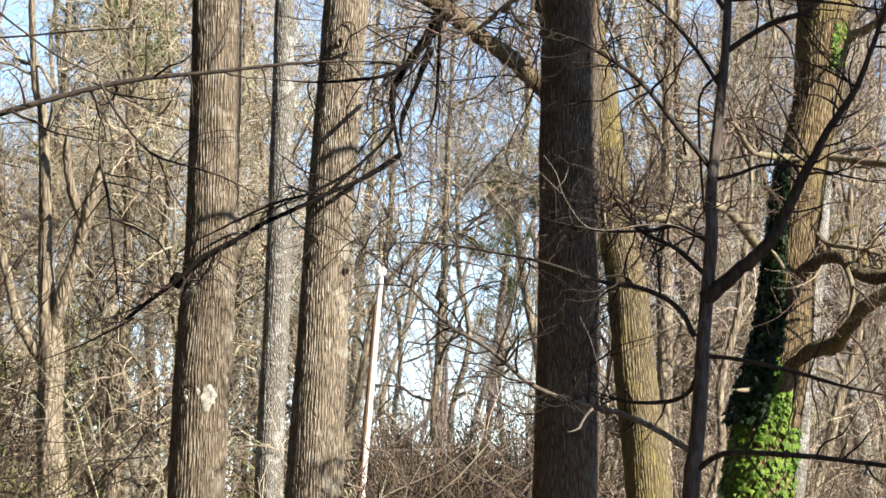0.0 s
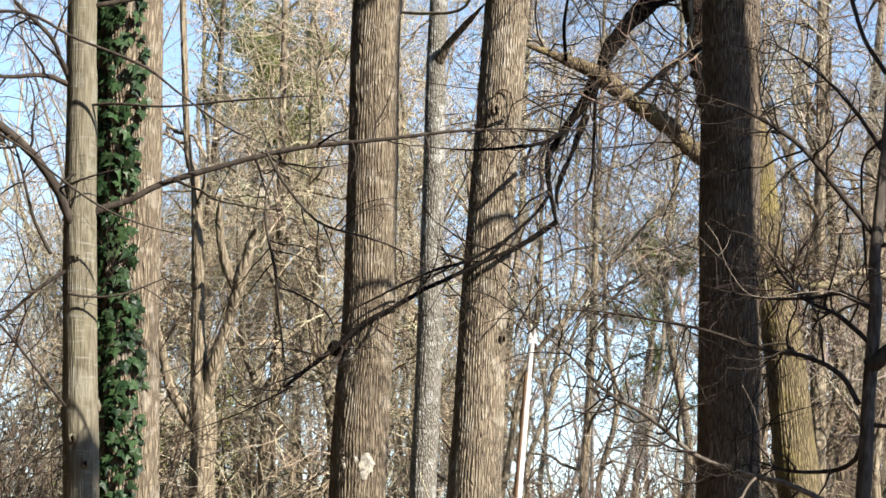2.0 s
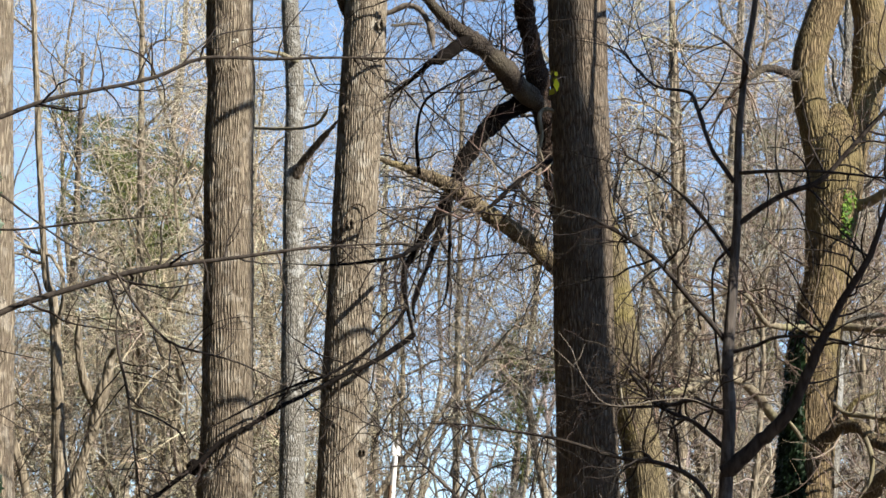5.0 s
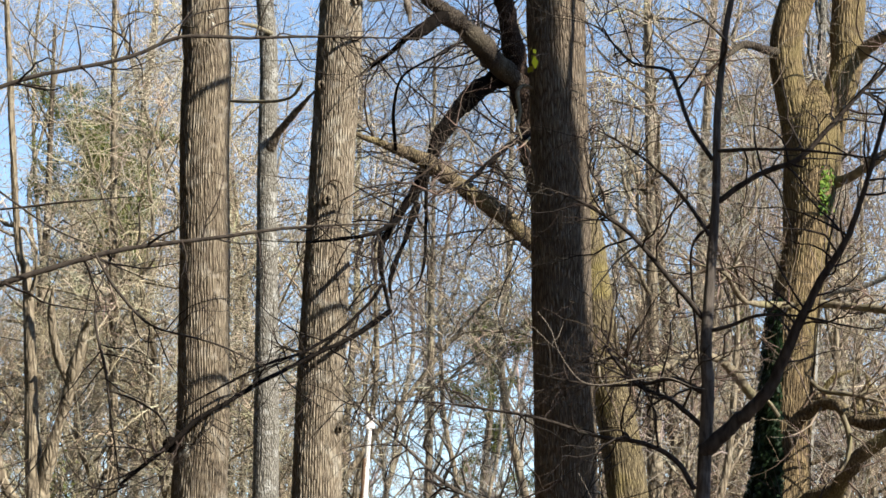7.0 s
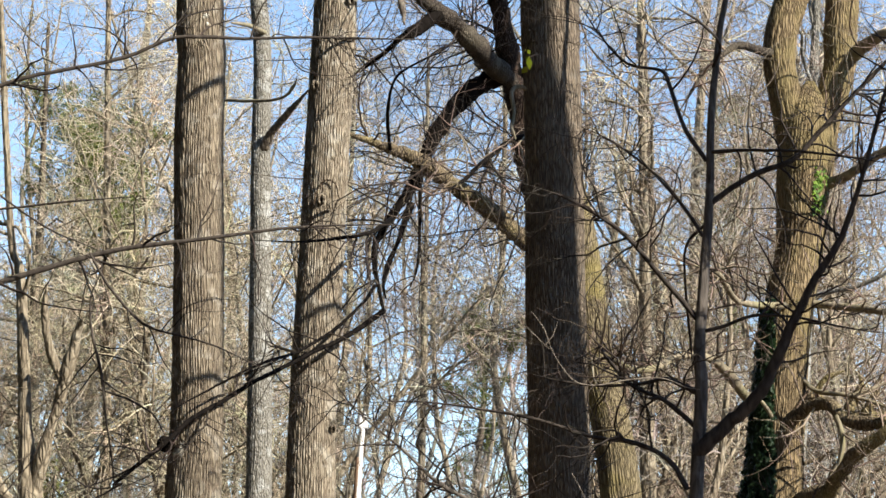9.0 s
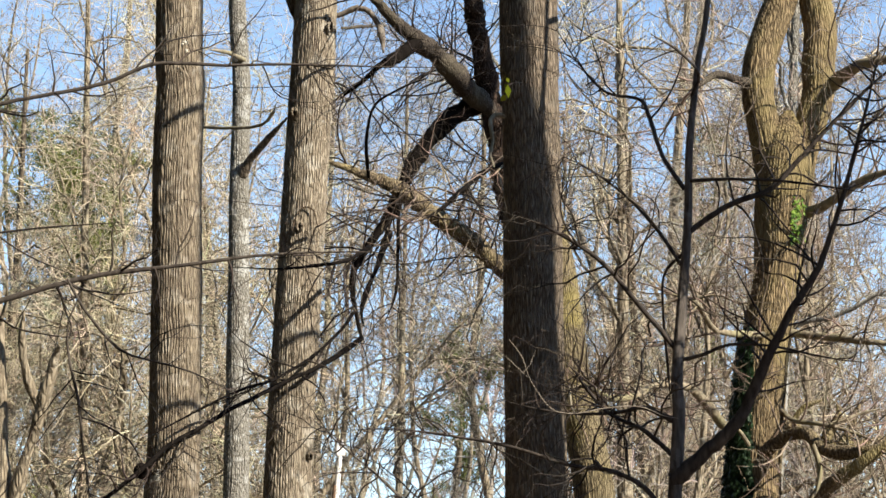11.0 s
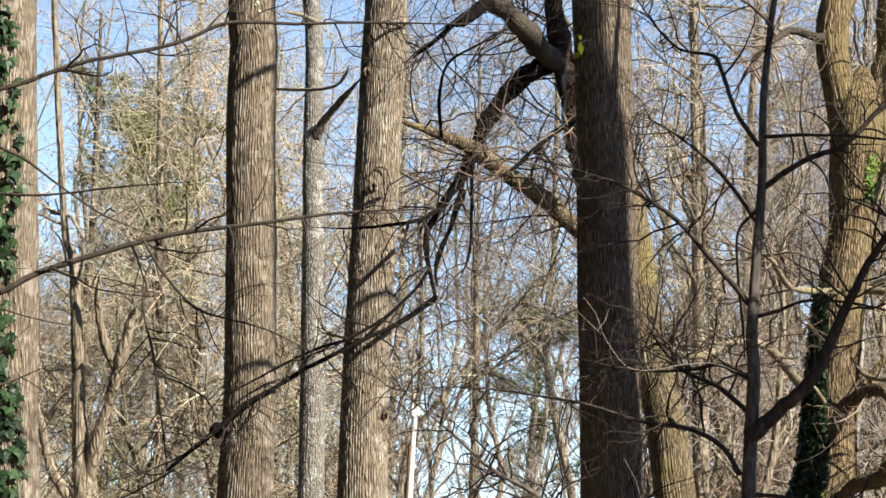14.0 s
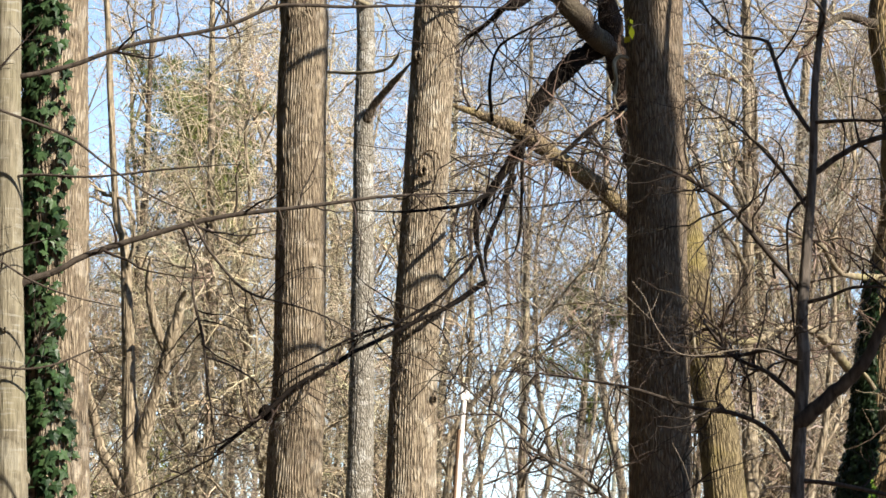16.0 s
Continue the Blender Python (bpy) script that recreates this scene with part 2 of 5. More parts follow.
def tubes(P, R, sides):
    """Many tapered tubes at once: P is (n, k, 3), R is (n, k)."""
    n, k, _ = P.shape
    d = np.gradient(P, axis=1)
    d /= np.linalg.norm(d, axis=2, keepdims=True) + 1e-9
    mean = d.mean(axis=1)
    ref = np.where(np.abs(mean[:, 2:3]) > 0.8, np.array([[1.0, 0.2, 0]]), np.array([[0, 0.15, 1.0]]))[:, None, :]
    u = np.cross(d, ref)
    u /= np.linalg.norm(u, axis=2, keepdims=True) + 1e-9
    v = np.cross(d, u)
    a = np.arange(sides) * 2 * np.pi / sides
    ring = P[:, :, None, :] + R[:, :, None, None] * (u[:, :, None, :] * np.cos(a)[:, None] + v[:, :, None, :] * np.sin(a)[:, None])
    verts = ring.reshape(-1, 3)
    i = np.arange(n)[:, None, None] * (k * sides)
    j = np.arange(k - 1)[None, :, None] * sides
    s = np.arange(sides)[None, None, :]
    t = (s + 1) % sides
    quads = np.stack([i + j + s, i + j + t, i + j + sides + t, i + j + sides + s], axis=-1).reshape(-1, 4)
    return verts, quads


def joined(batches):
    vs, qs, off = [], [], 0
    for v, q in batches:
        vs.append(v)
        qs.append(q + off)
        off += len(v)
    return np.concatenate(vs), np.concatenate(qs)


def smooth_path(pts, step):
    """Catmull-Rom through (x, y, z, r) points, about step metres apart."""
    p = np.array(pts, float)
    p = np.vstack([2 * p[0] - p[1], p, 2 * p[-1] - p[-2]])
    out = []
    for i in range(1, len(p) - 2):
        m = max(2, int(np.linalg.norm(p[i + 1, :3] - p[i, :3]) / step))
        t = np.linspace(0, 1, m, endpoint=False)[:, None]
        a, b, c, d = p[i - 1], p[i], p[i + 1], p[i + 2]
        out.append(0.5 * (2 * b + (c - a) * t + (2 * a - 5 * b + 4 * c - d) * t ** 2 + (3 * b - a - 3 * c + d) * t ** 3))
    out.append(p[-2:-1])
    q = np.vstack(out)
    q[:, 3] = np.maximum(q[:, 3], 0.002)
    return q


def vnoise(x, y, z, seed=0):
    """Smooth value noise, 0 to 1."""
    g = np.random.default_rng(seed).random((32, 32, 32))
    xi, yi, zi = (np.floor(w).astype(int) for w in (x, y, z))
    fx, fy, fz = (w - np.floor(w) for w in (x, y, z))
    fx, fy, fz = (w * w * (3 - 2 * w) for w in (fx, fy, fz))
    r = 0
    for a in (0, 1):
        for b in (0, 1):
            for c in (0, 1):
                wt = (fx if a else 1 - fx) * (fy if b else 1 - fy) * (fz if c else 1 - fz)
                r = r + wt * g[(xi + a) % 32, (yi + b) % 32, (zi + c) % 32]
    return r


def to_ground(pts, flare=1.35, top=0.0, top_r=0.1):
    """A stem through the points, carried down to the soil with a root flare and up to a height."""
    p = [tuple(q) for q in sorted(pts, key=lambda q: q[2])]
    a, b = np.array(p[0]), np.array(p[min(2, len(p) - 1)])
    k = (b - a) / max(b[2] - a[2], 0.1)
    low = a + k * (-0.15 - a[2]) * 0.7
    mid = a + k * (0.5 - a[2]) * 0.8
    r0 = a[3] * 1.04
    p = [(low[0], low[1], -0.15, r0 * flare), (mid[0], mid[1], 0.5, r0 * 1.06)] + p
    if top:
        e, f = np.array(p[-1]), np.array(p[-3])
        g = (e - f) / max(e[2] - f[2], 0.1)
        for s in (0.5, 1.0):
            h = e[2] + (top - e[2]) * s
            q = e + g * (h - e[2]) * 0.6
            p.append((q[0], q[1], h, e[3] * (1 - s) + top_r * s))
    return p


def bark_stem(name, path, parent, material, n=30, depth=0.012, sides=110, step=0.04, lumps=0.03, seed=0, label=""):
    """A stem with furrowed bark: ridges that wander, split and join."""
    q = smooth_path(path, step)
    fine = (q[:, 2] > 1.7) & (q[:, 2] < 1.9 + 0.305 * q[:, 1])
    keep = fine | (np.arange(len(q)) % 8 == 0)
    keep[-1] = True
    q = q[keep]
    base = np.array(parent.location)
    th = np.linspace(0, 2 * np.pi, sides, endpoint=False)[None, :]
    th = th - 0.42 * np.sin(th - 1.3)
    z = q[:, 2:3] + 0 * th
    c, s = np.cos(th) + 0 * z, np.sin(th) + 0 * z
    ph = n * th + 9.0 * vnoise(2 * c + 9, 2 * s + 9, z * 1.3, seed) + 6.0 * vnoise(5 * c + 9, 5 * s + 9, z * 3.6, seed + 1) + 2.6 * vnoise(13 * c + 9, 13 * s + 9, z * 8, seed + 4)
    ridge = np.abs(np.sin(ph / 2)) ** 0.42
    bridge = np.clip(vnoise(12 * c + 20, 12 * s + 20, z * 9, seed + 2) * 3.2 - 1.9, 0, 1)
    ridge = np.maximum(ridge, bridge * 0.8) * (0.72 + 0.4 * vnoise(9 * c + 20, 9 * s + 20, z * 7, seed + 2))
    lump = vnoise(1.5 * c + 5, 1.5 * s + 5, z * 1.3, seed + 3) - 0.5
    r = q[:, 3:4] * (1 + lumps * 2 * lump) + depth * (ridge - 0.6)
    d = np.gradient(q[:, :3], axis=0)
    d /= np.linalg.norm(d, axis=1, keepdims=True)
    u = np.cross(np.cross(d, [1.0, 0, 0]), d)
    u = -u / np.linalg.norm(u, axis=1, keepdims=True)
    v = np.cross(d, u)
    verts = q[:, None, :3] + r[:, :, None] * (u[:, None, :] * c[:, :, None] + v[:, None, :] * s[:, :, None]) - base
    k = len(q)
    i = np.arange(k - 1)[:, None] * sides
    a = np.arange(sides)[None, :]
    b = (a + 1) % sides
    quads = np.stack([i + a, i + b, i + sides + b, i + sides + a], -1).reshape(-1, 4)
    return part(name, mesh_of(name, verts.reshape(-1, 3), quads, material), parent, label)


def grow(start, way, length, r0, r1, k, wander, lift, g):
    """Branches from their starts: each bends by chance and lifts or droops."""
    n = len(start)
    way = way / (np.linalg.norm(way, axis=1, keepdims=True) + 1e-9)
    P = np.zeros((n, k, 3))
    P[:, 0] = start
    step = (length / (k - 1))[:, None]
    turn = g.normal(0, wander, (n, 3))
    for i in range(1, k):
        way = way + turn * 0.5 + g.normal(0, wander, (n, 3))
        way[:, 2] += lift
        way /= np.linalg.norm(way, axis=1, keepdims=True) + 1e-9
        P[:, i] = P[:, i - 1] + way * step
    t = np.linspace(0, 1, k)[None, :]
    R = r0[:, None] * (1 - t) + r1[:, None] * t
    return P, R


def offshoots(P, R, count, reach, g, lo=0.2, spread=0.9, lift=0.0, taper=0.62):
    """Where side branches start on the tubes P, R and which way they go."""
    n, k, _ = P.shape
    span = np.linalg.norm(P[:, -1] - P[:, 0], axis=1)
    i = g.choice(n, count, p=(span + 1e-6) / (span + 1e-6).sum())
    t = (lo + (1 - lo) * g.random(count) ** 0.8) * (k - 1) * 0.999
    j = t.astype(int)
    f = (t - j)[:, None]
    start = P[i, j] * (1 - f) + P[i, j + 1] * f
    along = P[i, j + 1] - P[i, j]
    along /= np.linalg.norm(along, axis=1, keepdims=True) + 1e-9
    side = g.normal(0, 1, (count, 3))
    side -= (side * along).sum(1, keepdims=True) * along
    side /= np.linalg.norm(side, axis=1, keepdims=True) + 1e-9
    way = along * (1 - spread * 0.5) + side * spread
    way[:, 2] += lift
    r = (R[i, j] * (1 - f[:, 0]) + R[i, j + 1] * f[:, 0]) * taper
    length = reach * (0.35 + 0.9 * g.random(count)) * (1 - 0.4 * t / k)
    return start, way, length, r


def limb(parent, pts, material, sides=10, step=0.07, name="limb", label="", rough=0.05):
    """One limb with knots and an uneven surface, ending in a blunt tip."""
    q = smooth_path([p if len(p) == 4 else (*p, 0.01) for p in pts], step)
    g = np.random.default_rng(int(abs(q[0, 0] * 97 + q[-1, 2] * 31)))
    q[1:-1, :3] += g.normal(0, 0.07, (len(q) - 2, 3)) * q[1:-1, 3:4]
    m = len(q)
    knee = np.stack([np.interp(np.arange(m), np.linspace(0, m - 1, max(3, m // 6)), g.normal(0, 1, max(3, m // 6))) for _ in range(3)], 1)
    q[:, :3] += knee * (0.007 * np.clip(np.minimum(np.arange(m), m - 1 - np.arange(m)) / 3, 0, 1))[:, None]
    swell = np.convolve(g.normal(0, 1, len(q) + 8), np.array([1, 3, 5, 6, 5, 3, 1]) / 10.3, "same")[4:-4]
    q[:, 3] *= 1 + rough * swell
    q[:, 3] *= np.interp(np.linspace(0, 1, len(q)), [0, 0.75, 1], [1, 1, 0.45])
    tip = q[-1:].copy()
    tip[:, :3] += (q[-1:, :3] - q[-2:-1, :3]) * 0.3
    tip[:, 3] = 0.001
    q = np.vstack([q, tip])
    v, f = tubes(q[None, :, :3], q[None, :, 3], sides)
    return part(name, mesh_of(name, v - np.array(parent.location), f, material), parent, label)


def resampled(pts, k=14):
    q = smooth_path([p if len(p) == 4 else (*p, 0.01) for p in pts], 0.05)
    return q[np.linspace(0, len(q) - 1, k).astype(int)]


def twigs(parent, paths, material, seed, n1, reach1, n2, reach2, lift=0.02, n3=0, reach3=0.3, r_min=0.002, lo=0.15, flat=1.0, wander=0.17, name="twig_spray"):
    """Side branches and twigs over some limbs, one mesh."""
    g = np.random.default_rng(seed)
    Q = np.stack([resampled(p) for p in paths])
    P, R = Q[:, :, :3], Q[:, :, 3]
    out = []
    s, w, ln, r = offshoots(P, R, n1, reach1, g, lo, 1.0, lift)
    w[:, 1] *= flat
    r = np.clip(r, r_min * 1.6, 0.012)
    P1, R1 = grow(s, w, ln, r, np.full(n1, r_min), 9, wander, lift, g)
    out.append(tubes(P1, R1, 5))
    if n2:
        s, w, ln, r = offshoots(P1, R1, n2, reach2, g, 0.1, 0.9, lift)
        w[:, 1] *= flat
        P2, R2 = grow(s, w, ln, np.clip(r, r_min, 0.006), np.full(n2, r_min * 0.7), 6, wander * 1.2, lift, g)
        out.append(tubes(P2, R2, 4))
        if n3:
            s, w, ln, r = offshoots(P2, R2, n3, reach3, g, 0.1, 0.9, lift)
            P3, R3 = grow(s, w, ln, np.clip(r, r_min * 0.8, 0.004), np.full(n3, r_min * 0.55), 4, wander * 1.2, lift, g)
            out.append(tubes(P3, R3, 3))
    v, f = joined(out)
    return part(name, mesh_of(name, v - np.array(parent.location), f, material), parent, kind="stuff")


def shade_crown(parent, path, seed, low=12.0, limbs=13, reach=6.0, bark_mat=None, twig_mat=None):
    """The bare top of a tall tree, added above the view to cut sky light and cast shade: limbs from a height up,
    branches and twigs.
    """
    g = np.random.default_rng(seed)
    q = smooth_path(path, 0.5)
    q = q[q[:, 2] > low]
    q = q[np.linspace(0, len(q) - 1, 12).astype(int)]
    q[:, :3] -= np.array(parent.location)
    s, w, ln, r = offshoots(q[None, :, :3], q[None, :, 3], limbs, reach, g, 0.0, 0.9, 0.35, 0.45)
    P1, R1 = grow(s, w, ln, np.maximum(r, 0.03), np.full(limbs, 0.012), 10, 0.14, 0.07, g)
    for i in range(limbs):
        part("limb", mesh_of("limb", *tubes(P1[i:i + 1], R1[i:i + 1], 6), bark_mat), parent)
    s, w, ln, r = offshoots(P1, R1, limbs * 12, reach * 0.4, g, 0.15, 0.9, 0.15, 0.6)
    P2, R2 = grow(s, w, ln, np.clip(r, 0.01, 0.025), np.full(limbs * 12, 0.006), 6, 0.2, 0.04, g)
    s, w, ln, r = offshoots(P2, R2, limbs * 50, reach * 0.18, g, 0.05, 0.9, 0.1, 0.7)
    P3, R3 = grow(s, w, ln, np.full(limbs * 50, 0.009), np.full(limbs * 50, 0.005), 3, 0.25, 0.03, g)
    part("twig_spray", mesh_of("twig_spray", *joined([tubes(P2, R2, 3), tubes(P3, R3, 3)]), twig_mat), parent, kind="stuff")


# ---- ground ----
gx = np.concatenate([np.linspace(-1500, -90, 12), np.linspace(-80, 80, 60), np.linspace(90, 1500, 12)])
gy = np.concatenate([np.linspace(-400, -20, 8), np.linspace(-15, 130, 60), np.linspace(150, 3000, 16)])
X, Y = np.meshgrid(gx, gy)
Z = 0.25 * (vnoise(X / 9 + 50, Y / 9 + 50, X * 0, 3) - 0.5) - 0.05
Z = np.where(np.hypot(X, Y) < 4, Z * 0.2 - 0.02, Z)
nx = len(gx)
ii = (np.arange(len(gy) - 1)[:, None] * nx + np.arange(nx - 1)[None, :]).ravel()
ground = new("ground", mesh_of("ground", np.stack([X, Y, Z], -1).reshape(-1, 3), np.stack([ii, ii + 1, ii + nx + 1, ii + nx], -1), GROUND))
tagged(ground, "woodland floor covered with brown leaf litter", "ground", kind="structure")

# ---- near trees ----
# twin poplars, furrowed bark
p = to_ground([(-1.42, 25.00, 2.08, 0.281), (-1.40, 25.00, 3.33, 0.273), (-1.36, 25.00, 4.57, 0.259), (-1.36, 25.00, 5.95, 0.247), (-1.38, 25.00, 7.30, 0.242), (-1.36, 25.00, 8.22, 0.236), (-1.39, 25.00, 9.21, 0.231)], top=24)
t1 = thing("tree", (p[0][0], p[0][1], 0), "tall straight poplar with furrowed grey-tan bark and lichen patch", "tree", "poplars")
bark_stem("trunk", p, t1, BARK_POPLAR, 58, 0.024, 250, 0.03, seed=1)
shade_crown(t1, p, 101, 15.0, 11, bark_mat=BARK_POPLAR, twig_mat=TWIG_BROWN)
p = to_ground([(-0.29, 26.80, 2.15, 0.301), (-0.25, 26.80, 3.49, 0.271), (-0.22, 26.80, 4.82, 0.247), (-0.15, 26.80, 6.31, 0.241), (-0.02, 26.80, 8.70, 0.235), (0.02, 26.80, 9.78, 0.226)], top=23)
t2 = thing("tree", (p[0][0], p[0][1], 0), "tall leaning poplar with furrowed tan bark and knot holes", "tree", "poplars")
bark_stem("trunk", p, t2, BARK_POPLAR_PALE, 56, 0.024, 244, 0.03, seed=11)
shade_crown(t2, p, 102, 15.0, 11, bark_mat=BARK_POPLAR_PALE, twig_mat=TWIG_BROWN)

# the shaded trunk, its bark colour darkened to carry part of the shade
p = to_ground([(2.07, 23.00, 2.12, 0.303), (2.08, 23.00, 3.27, 0.292), (2.07, 23.00, 4.42, 0.285), (2.06, 23.00, 5.70, 0.274), (2.06, 23.00, 6.90, 0.269), (2.04, 23.00, 7.72, 0.269), (2.03, 23.00, 8.64, 0.272)], top=22)
t3 = thing("tree", (p[0][0], p[0][1], 0), "thick tree trunk standing in shade, bark colour darkened for it", "tree")
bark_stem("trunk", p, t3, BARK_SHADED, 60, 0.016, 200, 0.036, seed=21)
shade_crown(t3, p, 103, 15.0, 11, bark_mat=BARK_SHADED, twig_mat=TWIG_BROWN)

# pale lichen-covered trunk further back
p = to_ground([(-1.21, 40.00, 2.45, 0.225), (-1.19, 40.00, 4.08, 0.207), (-1.16, 40.00, 5.89, 0.198), (-1.18, 40.00, 10.50, 0.153), (-1.17, 40.00, 12.15, 0.144), (-1.27, 40.00, 13.82, 0.135)], top=24)
t4 = thing("tree", (p[0][0], p[0][1], 0), "pale grey trunk blotched with white lichen", "tree")
bark_stem("trunk", p, t4, BARK_PALE, 30, 0.02, 100, 0.05, seed=31)
limb(t4, [(-1.20, 40.00, 10.50, 0.090), (-1.01, 39.75, 10.82, 0.072), (-0.78, 39.50, 11.04, 0.058), (-0.59, 39.25, 11.21, 0.044), (-0.41, 39.00, 11.34, 0.035)], BARK_FAR_DARK)
limb(t4, [(-1.12, 40.00, 12.54, 0.045), (-1.37, 39.00, 12.40, 0.035), (-1.60, 38.00, 12.17, 0.026)], BARK_LIMB_PALE)

# leaning tree behind the shaded trunk, with the crooked limbs
p = [(3.55, 29.00, 2.29, 0.261), (3.40, 29.00, 3.48, 0.241), (3.25, 29.00, 4.79, 0.222), (3.07, 29.00, 5.63, 0.202), (2.92, 29.00, 6.96, 0.189), (2.78, 29.00, 7.72, 0.176), (2.64, 29.00, 8.47, 0.170)]
t5 = thing("tree", (p[0][0], p[0][1], 0), "leaning mossy trunk with crooked dark limbs", "tree")
bark_stem("trunk", to_ground(p), t5, BARK_MOSSY, 44, 0.018, 130, 0.04, 0.06, seed=41)
L5 = []
def l5(pts, mat=BARK_LIMB_SHADE, **k):
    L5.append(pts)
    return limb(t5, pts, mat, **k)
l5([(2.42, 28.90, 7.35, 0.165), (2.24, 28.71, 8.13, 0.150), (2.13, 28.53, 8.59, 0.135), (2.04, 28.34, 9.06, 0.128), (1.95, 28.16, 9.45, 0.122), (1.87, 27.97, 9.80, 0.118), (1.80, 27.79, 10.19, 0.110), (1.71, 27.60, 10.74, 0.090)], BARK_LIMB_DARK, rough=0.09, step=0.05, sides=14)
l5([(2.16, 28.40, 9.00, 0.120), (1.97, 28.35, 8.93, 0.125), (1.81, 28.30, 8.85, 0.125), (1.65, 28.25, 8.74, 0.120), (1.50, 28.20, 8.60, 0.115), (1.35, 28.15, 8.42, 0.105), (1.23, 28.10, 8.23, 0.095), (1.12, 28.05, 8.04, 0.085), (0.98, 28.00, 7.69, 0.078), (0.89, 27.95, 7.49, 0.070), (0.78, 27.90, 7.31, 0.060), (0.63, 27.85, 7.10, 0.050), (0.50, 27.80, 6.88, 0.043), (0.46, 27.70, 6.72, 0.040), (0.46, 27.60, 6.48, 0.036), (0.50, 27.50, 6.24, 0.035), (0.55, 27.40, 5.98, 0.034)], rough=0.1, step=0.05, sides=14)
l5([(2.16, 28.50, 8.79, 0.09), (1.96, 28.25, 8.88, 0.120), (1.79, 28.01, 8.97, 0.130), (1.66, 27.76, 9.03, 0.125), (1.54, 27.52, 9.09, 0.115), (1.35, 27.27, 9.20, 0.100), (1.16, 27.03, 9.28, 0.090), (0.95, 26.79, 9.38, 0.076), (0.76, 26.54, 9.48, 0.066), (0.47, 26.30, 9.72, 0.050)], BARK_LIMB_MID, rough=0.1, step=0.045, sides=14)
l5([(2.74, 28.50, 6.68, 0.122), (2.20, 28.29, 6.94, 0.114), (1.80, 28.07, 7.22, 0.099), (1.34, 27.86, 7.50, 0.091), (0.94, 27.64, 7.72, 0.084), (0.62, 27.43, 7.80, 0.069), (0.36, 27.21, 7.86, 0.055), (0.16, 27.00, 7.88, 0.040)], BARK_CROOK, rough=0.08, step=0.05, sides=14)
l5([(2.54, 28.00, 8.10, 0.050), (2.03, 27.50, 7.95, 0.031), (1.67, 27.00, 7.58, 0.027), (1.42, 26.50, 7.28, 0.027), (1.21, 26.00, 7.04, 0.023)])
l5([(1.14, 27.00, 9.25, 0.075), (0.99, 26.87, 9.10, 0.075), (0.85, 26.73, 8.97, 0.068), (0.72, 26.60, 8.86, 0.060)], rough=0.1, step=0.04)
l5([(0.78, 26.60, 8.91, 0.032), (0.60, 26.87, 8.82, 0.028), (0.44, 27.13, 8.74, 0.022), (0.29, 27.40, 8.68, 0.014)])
limb(t5, [(0.12, 26.90, 9.44, 0.026), (0.30, 26.84, 9.50, 0.028), (0.48, 26.78, 9.56, 0.030), (0.61, 26.72, 9.50, 0.034), (0.71, 26.66, 9.34, 0.036), (0.75, 26.60, 9.17, 0.036), (0.76, 26.54, 9.00, 0.030)], BARK_BRANCH_PALE, 12, 0.04, rough=0.1)
limb(t5, [(0.29, 26.00, 9.11, 0.014), (0.47, 26.15, 9.16, 0.018), (0.64, 26.30, 9.22, 0.020)], BARK_LIMB_MID)
limb(t5, [(0.87, 27.90, 7.26, 0.045), (0.78, 27.60, 6.96, 0.038), (0.72, 27.40, 6.75, 0.034), (0.62, 27.20, 6.48, 0.030), (0.55, 27.00, 6.23, 0.024), (0.56, 26.80, 6.01, 0.015)], BARK_LIMB_SHADE, rough=0.08)
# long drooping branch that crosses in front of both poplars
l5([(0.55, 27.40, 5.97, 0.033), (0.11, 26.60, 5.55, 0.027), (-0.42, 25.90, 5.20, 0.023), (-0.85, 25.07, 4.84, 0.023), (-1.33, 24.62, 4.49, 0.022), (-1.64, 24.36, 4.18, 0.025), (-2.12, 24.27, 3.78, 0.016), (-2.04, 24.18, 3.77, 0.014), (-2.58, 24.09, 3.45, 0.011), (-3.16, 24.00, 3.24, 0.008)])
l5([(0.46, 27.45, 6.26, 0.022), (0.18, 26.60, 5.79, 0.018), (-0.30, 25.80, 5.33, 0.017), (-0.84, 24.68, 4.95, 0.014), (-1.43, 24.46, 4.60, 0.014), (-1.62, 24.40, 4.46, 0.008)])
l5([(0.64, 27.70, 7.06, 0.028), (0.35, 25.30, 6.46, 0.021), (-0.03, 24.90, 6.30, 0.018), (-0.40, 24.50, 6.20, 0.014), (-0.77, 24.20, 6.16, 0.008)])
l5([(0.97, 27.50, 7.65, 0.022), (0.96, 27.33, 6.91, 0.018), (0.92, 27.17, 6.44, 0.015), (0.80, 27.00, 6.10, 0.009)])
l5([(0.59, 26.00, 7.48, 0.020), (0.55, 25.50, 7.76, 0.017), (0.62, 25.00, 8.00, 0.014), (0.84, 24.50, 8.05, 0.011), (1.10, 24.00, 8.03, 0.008)])
